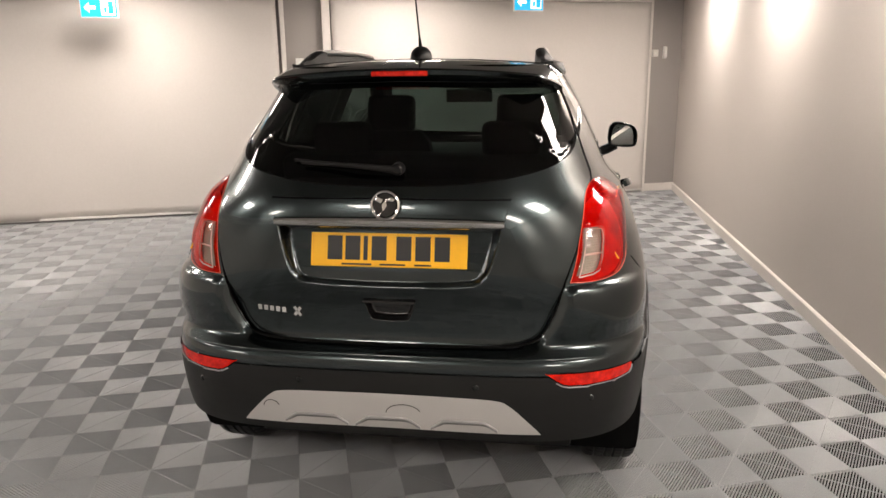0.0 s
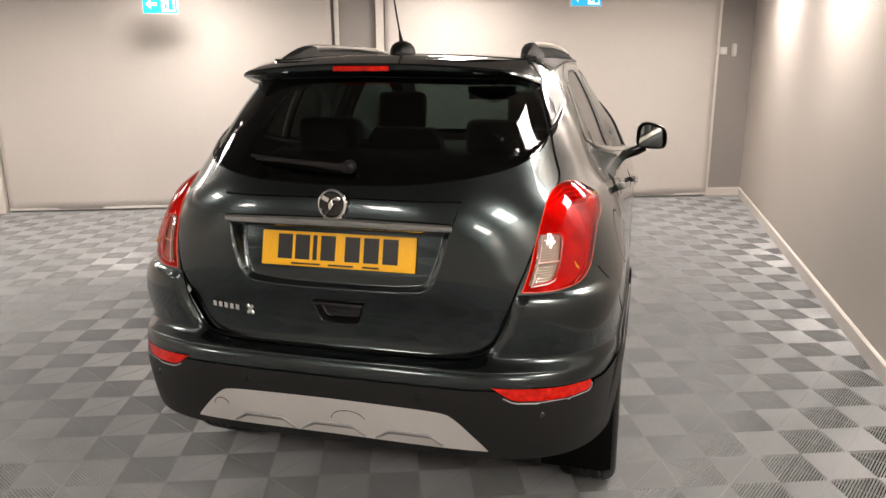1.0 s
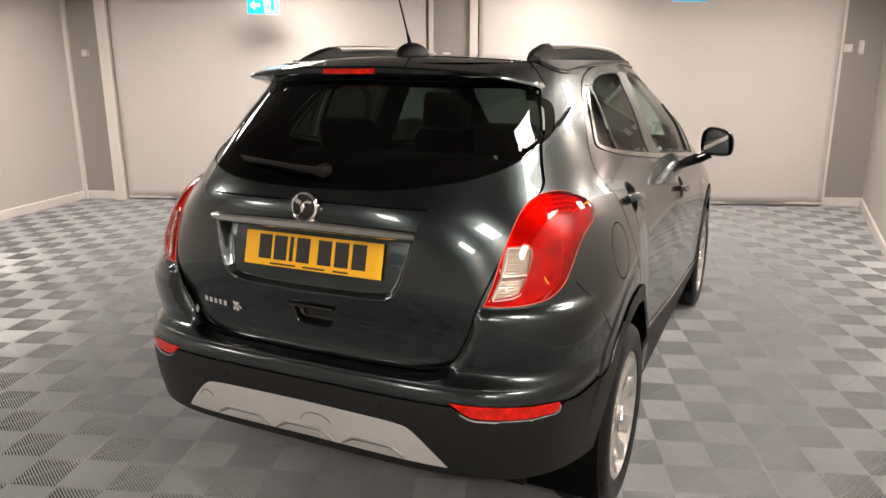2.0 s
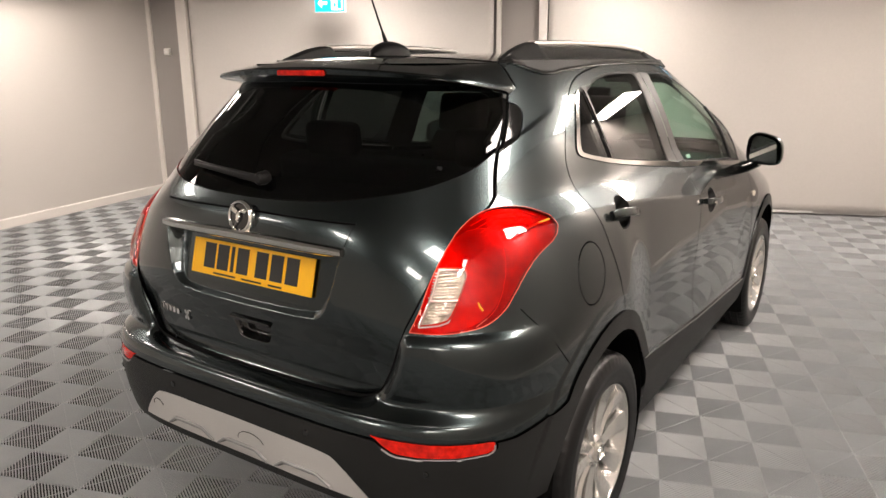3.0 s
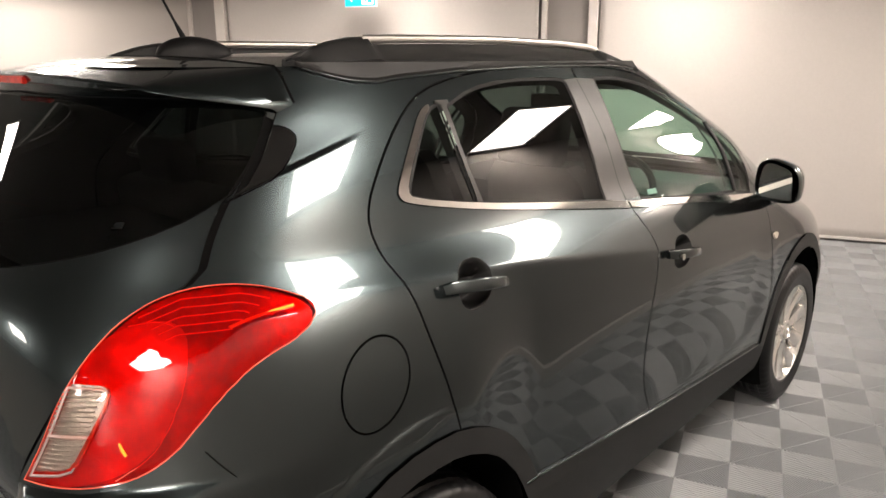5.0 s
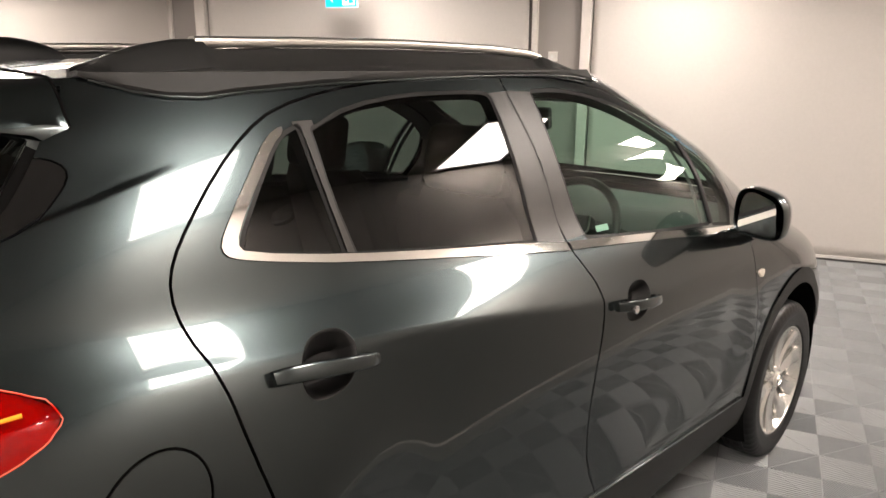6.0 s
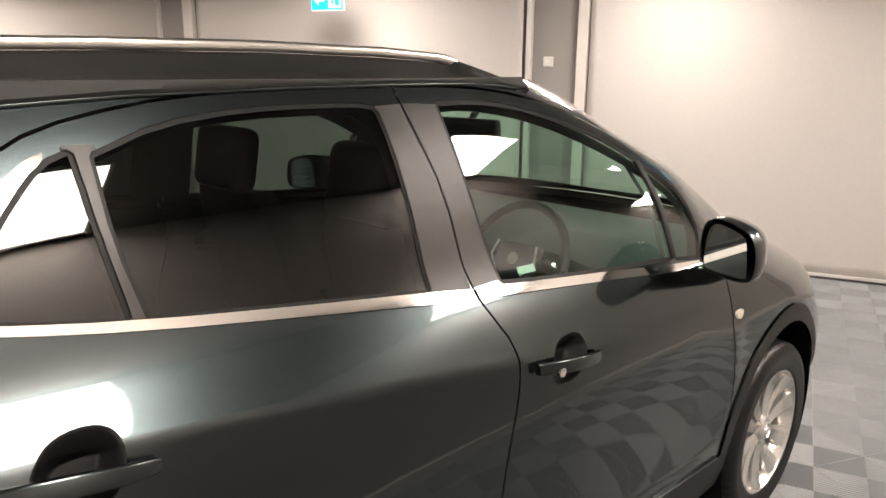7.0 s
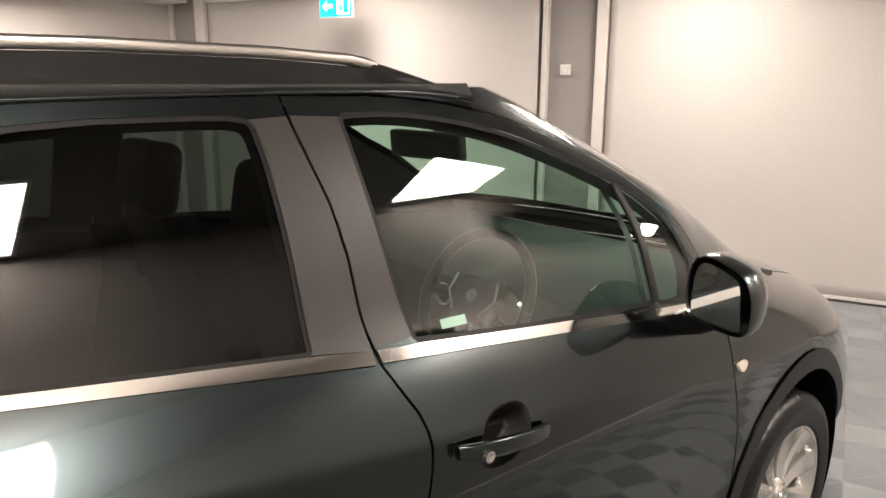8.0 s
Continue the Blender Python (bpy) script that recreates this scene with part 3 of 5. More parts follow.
def sliver(pts):
    """True for a polygon with next to no width."""
    (ax, ay, az), long = pts[0], 0.0
    nx = ny = nz = 0.0
    for p, q in zip(pts[1:-1], pts[2:]):
        ux, uy, uz, vx, vy, vz = p[0] - ax, p[1] - ay, p[2] - az, q[0] - ax, q[1] - ay, q[2] - az
        nx, ny, nz = nx + uy * vz - uz * vy, ny + uz * vx - ux * vz, nz + ux * vy - uy * vx
        long = max(long, abs(ux), abs(uy), abs(uz), abs(vx), abs(vy), abs(vz))
    return math.sqrt(nx * nx + ny * ny + nz * nz) < 4e-5 * long


def soup(name, polys, mat, parent, label="", sides=(1, -1), lift=0.0, own=False, inward=False):
    """Polygons as a mesh with the skin's smooth normals; sides: the right half, its mirror, or both in one mesh."""
    verts, normals, faces, seen = [], [], [], {}
    for s in sides:
        for p in polys:
            ids = []
            for v in p:
                k = (round(v[0] * s, 5), round(v[1], 5), round(v[2], 5))
                if k not in seen:
                    seen[k] = len(verts)
                    verts.append(((v[0] + v[3] * lift) * s, v[1] + v[4] * lift, v[2] + v[5] * lift))
                    normals.append((v[3] * s, v[4], v[5]))
                i = seen[k]
                if i not in ids:
                    ids.append(i)
            if len(ids) > 2 and not sliver([verts[i] for i in ids]):
                faces.append(ids if (s == 1) != inward else ids[::-1])
    if own:
        return mesh_object(name, verts, faces, mat, parent, label, smooth=True)
    if inward:
        normals = [(-a, -b, -c) for a, b, c in normals]
    return mesh_object(name, verts, faces, mat, parent, label, normals=normals)


def both_sides(name, polys, mat, parent, label="", lift=0.0, own=False):
    """A part on the right and its mirror on the left, each a mesh of its own."""
    return [soup(name, polys, mat, parent, label, (s,), lift, own) for s in (1, -1)]


def circle(cy, cz, r, n=40, rz=None):
    return [(cy + r * math.cos(2 * math.pi * k / n), cz + (rz or r) * math.sin(2 * math.pi * k / n)) for k in range(n)]

# ---- materials of the car's glass and lamps ----
def glass(name, tint, ior=1.5, gloss_rough=0.0):
    m = bpy.data.materials.new(name)
    m.use_nodes = True
    nt = m.node_tree
    nt.nodes.remove(nt.nodes["Principled BSDF"])
    clear, shine, mix, rim, power, scale = (nt.nodes.new("ShaderNode" + k) for k in ("BsdfTransparent", "BsdfGlossy", "MixShader", "LayerWeight", "Math", "Math"))
    clear.inputs[0].default_value = (*tint, 1)
    shine.inputs["Roughness"].default_value = gloss_rough
    base = ((ior - 1) / (ior + 1)) ** 2 * 1.15
    rim.inputs["Blend"].default_value = 0.5
    power.operation, power.inputs[1].default_value = "POWER", 5.0
    scale.operation, scale.inputs[1].default_value, scale.inputs[2].default_value = "MULTIPLY_ADD", 1 - base, base
    nt.links.new(rim.outputs["Facing"], power.inputs[0])
    nt.links.new(power.outputs[0], scale.inputs[0])
    nt.links.new(scale.outputs[0], mix.inputs[0])
    nt.links.new(clear.outputs[0], mix.inputs[1])
    nt.links.new(shine.outputs[0], mix.inputs[2])
    nt.links.new(mix.outputs[0], nt.nodes["Material Output"].inputs[0])
    return m


M["glass_clear"] = glass("window_glass_green", (0.63, 0.80, 0.72), 1.55)
M["glass_dark"] = glass("window_glass_privacy", (0.12, 0.138, 0.132), 1.55)
M["glass_rear"] = glass("rear_glass_privacy", (0.065, 0.078, 0.075), 1.55)
M["lens_red"] = glass("lamp_lens_red", (0.92, 0.055, 0.014), 1.55)
M["lens_clear"] = glass("lamp_lens_clear", (0.93, 0.90, 0.86), 1.5)
M["bowl_deep"] = material("lamp_bowl_deep_red", (0.44, 0.034, 0.014), 0.2, 0.35, bump=1.0, scale=34, vary=0.3, vary_scale=12)
M["bowl_red"] = material("lamp_bowl_red", (0.50, 0.042, 0.018), 0.28, 0.35, bump=1.0, scale=26, vary=0.35, vary_scale=9)
M["bowl_clear"] = material("lamp_bowl_silver", (0.50, 0.46, 0.42), 0.20, 0.6, bump=1.0, scale=90)
M["plate_yellow"] = material("plate_yellow", (0.93, 0.49, 0.006), 0.35, vary=0.03)
M["plate_black"] = material("plate_black", (0.012, 0.012, 0.012), 0.4)
M["mirror"] = material("mirror_glass", (0.58, 0.61, 0.61), 0.01, 1.0)
M["reflector_red"] = material("reflector_red", (0.60, 0.010, 0.004), 0.16, spec=0.35, coat=0.1, bump=1.0, scale=70, vary=0.35, vary_scale=28)
M["indicator"] = material("indicator_clear", (0.80, 0.72, 0.62), 0.12, 0.2, coat=1.0)
M["sticker"] = material("sticker_green_white", (0.62, 0.70, 0.67), 0.4)

car = thing("car", "dark grey five-door compact car with roof rails parked on the tiles", "car")
RIM = GRID[-1]
ROOF = roof_grid(RIM)
ROOF_N = grid_normals(ROOF)
ROOF_N = np.where(ROOF_N[:, :, 2:3] < 0, -ROOF_N, ROOF_N)
ROOF_N[-1] = (0, 0, 1)
skin = [[tuple(v) for v in p] for p in grid_polys(GRID, NORM)]
roof = [[tuple(v) for v in p] for p in grid_polys(ROOF, ROOF_N)]


def side_on(p):
    return p[0][3] > 0.2 and p[0][0] > 0.35


def rear_on(p):
    return p[0][4] < 0.35 and p[0][1] < 1.2


def front_on(p):
    return p[0][4] > 0.15 and p[0][1] > 2.0


seams = []


# pressed line on the rear pillar: the field above it lies a few millimetres deeper
def pillar_line(x, y, z):
    up = z - (1.385 + 0.300 * (y - 0.50) - 0.03 * (y - 0.50) ** 2)
    if x < 0.35 or y > 0.90 or y < 0.30 or abs(up) > 0.12:
        return 0.0
    t = min(1, max(0, (up + 0.006) / 0.012))
    fade = 1 - min(1, max(0, (up - 0.02) / 0.09))
    along = min(1, max(0, (0.86 - y) / 0.20))
    return -0.0055 * t * t * (3 - 2 * t) * fade * fade * (3 - 2 * fade) * along * along * (3 - 2 * along)


def near_line(p):
    return p[0][0] > 0.4 and 0.40 < p[0][1] < 0.90 and abs(p[0][2] - 1.385 - 0.300 * (p[0][1] - 0.50)) < 0.035


pillar = [p for p in skin if p[0][0] > 0.35 and 0.25 < p[0][1] < 0.95 and 1.20 < p[0][2] < 1.62]
near, far = [p for p in pillar if near_line(p)], [p for p in pillar if not near_line(p)]
kept_out = {id(p) for p in pillar}
skin = [p for p in skin if id(p) not in kept_out] + press(finer(near, 2) + far, pillar_line)


# raised flange of the rear wing, along the wheel arch
def arch_flange(x, y, z):
    r, turn = math.hypot(y - 0.775, z - 0.395), math.degrees(math.atan2(z - 0.395, y - 0.775))
    if r > 0.53 or not 72 < turn < 180:
        return 0.0
    t, a, b = min(1, max(0, (0.512 - r) / 0.014)), min(1, (turn - 72) / 22), min(1, (180 - turn) / 40)
    return 0.0065 * t * t * (3 - 2 * t) * a * a * (3 - 2 * a) * b * b * (3 - 2 * b)


def by_arch(p):
    return p[0][0] > 0.5 and 0.36 < math.hypot(p[0][1] - 0.775, p[0][2] - 0.395) < 0.56 and p[0][2] > 0.40 and p[0][1] < 1.02


wing = [p for p in skin if by_arch(p)]
kept_out = {id(p) for p in wing}
skin = [p for p in skin if id(p) not in kept_out] + press(finer(wing, 1), arch_flange)

# wheel openings, and what lies below the bumper
REAR_HUB, FRONT_HUB, HUB_Z = 0.775, 3.335, 0.345
for hub in (REAR_HUB, FRONT_HUB):
    _, skin = carve(skin, circle(hub, 0.39, 0.388), SIDE, lambda p: p[0][0] > 0.4)
_, skin = carve(skin, [(-0.3, 0.1), (0.60, 0.1), (0.60, 0.40), (0.25, 0.415), (-0.3, 0.425)], SIDE)
_, skin = carve(skin, [(0.9, 0.1), (3.2, 0.1), (3.2, 0.275), (0.9, 0.30)], SIDE)

# tail lamp, before the panels that border on it
LAMP = smooth_line([(0.470, 0.946), (0.470, 0.946), (0.500, 1.000), (0.535, 1.085), (0.590, 1.165), (0.650, 1.214), (0.722, 1.237), (0.818, 1.233), (0.906, 1.203),
                    (0.948, 1.178), (0.945, 1.150), (0.912, 1.128), (0.853, 1.108), (0.800, 1.066), (0.762, 1.024), (0.722, 0.983), (0.668, 0.957), (0.586, 0.946), (0.520, 0.944)], 2)
LAMP_CLEAR = smooth_line([(0.491, 0.964), (0.491, 0.964), (0.528, 1.034), (0.555, 1.106), (0.555, 1.106), (0.611, 1.103), (0.624, 1.097), (0.625, 1.083), (0.608, 1.046), (0.582, 0.995), (0.562, 0.972)], 1)
lamp, ring, skin = panel(skin, LAMP, OBLIQUE, lambda p: p[0][1] < 1.0 and p[0][0] > 0.3, 0.0008)
seams.append((ring, -0.001))

# lower cladding: arches, sills, lower bumper
clad = []
REFLECTOR = smooth_line([(0.515, 0.667), (0.515, 0.667), (0.660, 0.665), (0.790, 0.661), (0.803, 0.655), (0.802, 0.632), (0.785, 0.622), (0.600, 0.621), (0.562, 0.631)], 1)
refl, ring, skin = panel(skin, REFLECTOR, REAR, rear_on, 0.0018)
seams.append((ring, -0.006))
for hub in (REAR_HUB, FRONT_HUB):
    a, skin = carve(skin, circle(hub, 0.395, 0.447), SIDE, lambda p: p[0][0] > 0.4)
    clad += a
a, skin = carve(skin, [(0.95, 0.1), (3.1, 0.1), (3.1, 0.412), (2.864, 0.429), (1.843, 0.504), (1.135, 0.563), (0.95, 0.58)], SIDE, side_on)
clad += a
a, skin = carve(skin, [(-0.2, 0.1), (0.62, 0.1), (0.62, 0.72), (0.40, 0.675), (0.22, 0.650), (0.10, 0.655), (-0.2, 0.657)], SIDE)
clad += a
a, skin = carve(skin, [(3.4, 0.1), (4.5, 0.1), (4.5, 0.46), (3.7, 0.50), (3.4, 0.60)], SIDE)
clad += a
SKID = smooth_line([(-0.05, 0.452), (-0.05, 0.452), (0.505, 0.448), (0.505, 0.448), (0.480, 0.480), (0.400, 0.562), (0.360, 0.577), (0.200, 0.581), (-0.05, 0.583), (-0.05, 0.583)], 2)
skid, clad = carve(clad, SKID, REAR, rear_on)

# doors
B_LINE = [(1.768, 1.617), (1.768, 1.617), (1.780, 1.540), (1.812, 1.400), (1.806, 1.200), (1.832, 1.140), (1.859, 1.088), (1.858, 1.030), (1.845, 0.970), (1.812, 0.850), (1.792, 0.720), (1.797, 0.600), (1.838, 0.500), (1.838, 0.38), (1.838, 0.38)]
REAR_DOOR = [(1.0, 0.38), (1.0, 0.38)] + [(0.860, 0.840), (0.838, 0.940), (0.813, 1.050), (0.796, 1.165), (0.771, 1.230), (0.766, 1.290), (0.785, 1.338), (0.830, 1.392), (0.900, 1.462), (0.982, 1.526), (1.062, 1.567), (1.200, 1.596), (1.360, 1.612), (1.570, 1.619)] + B_LINE
FRONT_DOOR = B_LINE[::-1] + [(2.000, 1.613), (2.200, 1.589), (2.400, 1.538), (2.600, 1.463), (2.730, 1.390), (2.810, 1.300), (2.845, 1.200), (2.848, 1.060), (2.868, 0.910), (2.908, 0.760), (2.916, 0.620), (2.900, 0.500), (2.860, 0.38)]
REAR_DOOR, FRONT_DOOR = smooth_line(REAR_DOOR, 1), smooth_line(FRONT_DOOR, 1)
rear_door, ring, skin = panel(skin, REAR_DOOR, SIDE, side_on, 0.0028)
seams.append((ring, -0.010))
front_door, ring, skin = panel(skin, FRONT_DOOR, SIDE, side_on, 0.0028)
seams.append((ring, -0.010))

# tail gate, its glass and its trims
GATE = [(-0.02, 0.733), (0.28, 0.734), (0.41, 0.737), (0.468, 0.744), (0.496, 0.760), (0.515, 0.788), (0.550, 0.860), (0.566, 0.930), (0.602, 1.030), (0.632, 1.130), (0.650, 1.215), (0.660, 1.250), (0.640, 1.300), (0.622, 1.350), (0.600, 1.420), (0.566, 1.500), (0.535, 1.570), (0.505, 1.623), (-0.02, 1.6249)]
GATE = smooth_line([GATE[0]] + GATE + [GATE[-1]], 1)
gate, ring, skin = panel(skin, GATE, REAR, rear_on, 0.0028)
seams.append((ring, -0.010))
REAR_GLASS = [(-0.03, 1.246), (0.16, 1.249), (0.30, 1.257), (0.40, 1.271), (0.49, 1.287), (0.550, 1.306), (0.594, 1.334), (0.6095, 1.372), (0.5955, 1.420), (0.577, 1.470), (0.560, 1.508), (0.544, 1.545), (0.500, 1.562), (0.30, 1.566), (-0.03, 1.572)]
REAR_GLASS = smooth_line([REAR_GLASS[0]] + REAR_GLASS + [REAR_GLASS[-1]], 1)
rear_glass, ring, gate = panel(gate, REAR_GLASS, REAR, None, 0.0015)
seams.append((ring, -0.004))
BADGE_PANEL = [(-0.03, 1.147), (0.376, 1.140), (0.396, 1.207), (-0.03, 1.212)]
badge_panel, ring, gate = panel(gate, BADGE_PANEL, REAR, None, 0.0030)
seams.append((ring, -0.004))
SCOOP = smooth_line([(-0.374, 1.136), (-0.374, 1.136), (0.374, 1.136), (0.374, 1.136), (0.350, 1.020), (0.322, 0.950), (0.270, 0.922), (0.0, 0.916), (-0.270, 0.922), (-0.322, 0.950), (-0.350, 1.020)], 1)
scoop, gate = carve(gate, SCOOP, REAR)
scoop = dent(finer(scoop, 2), SCOOP, REAR, lambda z: float(np.interp(z, [0.916, 0.950, 0.986, 1.040, 1.094, 1.136], [0.010, 0.022, 0.031, 0.041, 0.048, 0.052])), 0.024)
GRIP = smooth_line([(-0.086, 0.864), (-0.086, 0.864), (0.086, 0.864), (0.086, 0.864), (0.070, 0.806), (0.050, 0.796), (-0.050, 0.796), (-0.070, 0.806)], 1)
grip, gate = carve(gate, GRIP, REAR)
grip = dent(finer(grip, 2), GRIP, REAR, 0.030, 0.014)

# fuel flap, the black corner piece, side windows
FUEL = circle(0.648, 1.008, 0.087, 40)
FUEL = [(y + 0.30 * (z - 1.008), z) for y, z in FUEL]
fuel_flap, ring, skin = panel(skin, FUEL, SIDE, side_on, 0.0023)
seams.append((ring, -0.006))
CORNER = smooth_line([(0.492, 1.374), (0.492, 1.374), (0.540, 1.423), (0.585, 1.463), (0.625, 1.508), (0.625, 1.508), (0.656, 1.505), (0.677, 1.491), (0.674, 1.472), (0.650, 1.447), (0.612, 1.414)], 1)
corner, ring, skin = panel(skin, CORNER, SIDE, lambda p: p[0][0] > 0.35 and p[0][1] < 0.9, 0.0015)
seams.append((ring, -0.004))

REAR_WINDOW = smooth_line([(1.131, 1.522), (1.131, 1.522), (1.245, 1.561), (1.410, 1.579), (1.600, 1.580), (1.690, 1.577), (1.703, 1.560), (1.704, 1.400), (1.694, 1.226), (1.694, 1.226), (1.410, 1.259), (1.150, 1.292), (1.150, 1.292), (1.130, 1.400)], 1)
QUARTER = smooth_line([(1.096, 1.528), (1.096, 1.528), (1.060, 1.516), (1.016, 1.474), (0.957, 1.404), (0.912, 1.345), (0.918, 1.334), (1.015, 1.314), (1.116, 1.296), (1.116, 1.296), (1.102, 1.410)], 1)
FRONT_WINDOW = smooth_line([(1.882, 1.574), (1.882, 1.574), (2.000, 1.576), (2.145, 1.558), (2.300, 1.522), (2.470, 1.464), (2.607, 1.402), (2.607, 1.402), (2.602, 1.300), (2.580, 1.145), (2.580, 1.145), (2.280, 1.168), (2.045, 1.189), (1.904, 1.206), (1.904, 1.206), (1.894, 1.343)], 1)
FRONT_QUARTER = smooth_line([(2.632, 1.384), (2.632, 1.384), (2.730, 1.328), (2.772, 1.250), (2.765, 1.180), (2.720, 1.124), (2.720, 1.124), (2.602, 1.140), (2.602, 1.140), (2.622, 1.280)], 1)
glass_rear, rear_door = carve(rear_door, REAR_WINDOW, SIDE)
glass_quarter, rear_door = carve(rear_door, QUARTER, SIDE)
glass_front, front_door = carve(front_door, FRONT_WINDOW, SIDE)
glass_fquarter, front_door = carve(front_door, FRONT_QUARTER, SIDE)
# window surrounds: black rubber round each pane
surround = []
for o in (REAR_WINDOW, QUARTER):
    a, rear_door = carve(rear_door, grow(o, 0.008), SIDE)
    surround += a
front_surround = []
for o in (FRONT_WINDOW, FRONT_QUARTER):
    a, front_door = carve(front_door, grow(o, 0.010), SIDE)
    front_surround += a
# satin film on the middle pillar, bright strip along the waist
film_r, rear_door = carve(rear_door, [(1.700, 1.578), (1.773, 1.581), (1.812, 1.400), (1.804, 1.204), (1.690, 1.222)], SIDE)
film_f, front_door = carve(front_door, [(1.773, 1.582), (1.876, 1.577), (1.890, 1.343), (1.898, 1.208), (1.804, 1.206), (1.812, 1.400)], SIDE)
film_d, rear_door = carve(rear_door, [(1.088, 1.540), (1.135, 1.540), (1.160, 1.288), (1.108, 1.296)], SIDE)
STRIP_R = [(1.803, 1.183), (1.403, 1.235), (1.125, 1.275), (0.966, 1.305), (0.896, 1.321), (0.874, 1.331), (0.871, 1.350), (0.904, 1.392), (0.968, 1.462), (1.020, 1.516), (1.062, 1.535), (1.060, 1.521), (1.030, 1.501), (0.985, 1.452), (0.928, 1.388), (0.900, 1.347), (0.912, 1.329), (1.120, 1.291), (1.410, 1.252), (1.690, 1.219), (1.803, 1.203)]
STRIP_R = smooth_line([STRIP_R[0]] + STRIP_R + [STRIP_R[-1]], 1)
strip_r, rear_door = carve(rear_door, STRIP_R, SIDE)
a, surround = carve(surround, STRIP_R, SIDE)
strip_r += a
STRIP_F = [(1.807, 1.184), (2.034, 1.163), (2.267, 1.140), (2.557, 1.108), (2.740, 1.092), (2.740, 1.110), (2.557, 1.127), (2.280, 1.159), (2.045, 1.181), (1.807, 1.203)]
strip_f, front_door = carve(front_door, STRIP_F, SIDE)
a, front_surround = carve(front_surround, STRIP_F, SIDE)
strip_f += a


# cups behind the door handles; body paint in life, coloured black below for their shade
def cup(door, y0, y1, z0, z1, lean):
    o = smooth_line([(y0 + lean * (z1 - z0), z1), (y1 + lean * (z1 - z0), z1), (y1, z0), (y0, z0)], 3)
    a, door = carve(door, o, SIDE)
    return dent(finer(a, 2), o, SIDE, 0.046, 0.028), door


cup_r, rear_door = cup(rear_door, 0.922, 1.045, 1.078, 1.184, 0.26)
cup_f, front_door = cup(front_door, 1.952, 2.082, 0.962, 1.066, 0.25)

# windscreen
SCREEN = [(-0.03, 1.14), (0.62, 1.16), (0.61, 1.28), (0.57, 1.42), (0.50, 1.56), (-0.03, 1.59)]
screen_glass, skin = carve(skin, SCREEN, REAR, front_on)
# bonnet joint
HOOD = [(-0.03, 0.90), (0.50, 0.90), (0.62, 0.95), (0.68, 1.02), (0.69, 1.07), (0.60, 1.10), (-0.03, 1.11)]
hood, ring, skin = panel(skin, HOOD, REAR, front_on, 0.003)
seams.append((ring, -0.006))
# bumper joint on the rear wing
rear_bumper, skin = carve(skin, [(-0.2, 0.40), (0.46, 0.40), (0.45, 0.80), (0.385, 0.905), (0.300, 0.985), (0.250, 0.960), (0.130, 0.938), (-0.2, 0.940)], SIDE, lambda p: p[0][1] < 0.7)

# the tail gate lies deeper than the bumper, whose rounded edge stands round it; a ledge under the lamps
GATE_EDGE = [p for p in GATE if p[1] < 1.0]


def gate_depth(z):
    t = min(1, max(0, (0.985 - z) / 0.16))
    return 0.030 * t * t * (3 - 2 * t)


def bumper_field(x, y, z):
    t = min(1, max(0, (0.945 - z) / 0.030))
    low = min(1, max(0, (z - 0.70) / 0.12))
    back = min(1, max(0, (0.44 - y) / 0.30))
    bulge = 0.016 * t * t * (3 - 2 * t) * low * low * (3 - 2 * low) * back * back * (3 - 2 * back)
    near = 1 - min(1, distance_to(GATE_EDGE, (x, z), False) / 0.034)
    if y > 0.3:
        near = 0.0
    return bulge * (1 - near) - (gate_depth(z) - 0.004) * near ** 2.4


rear_bumper = press(rear_bumper, bumper_field)
gate = press(gate, lambda x, y, z: -gate_depth(z))
grip = press(grip, lambda x, y, z: -gate_depth(z))
scoop = press(scoop, lambda x, y, z: -gate_depth(z))

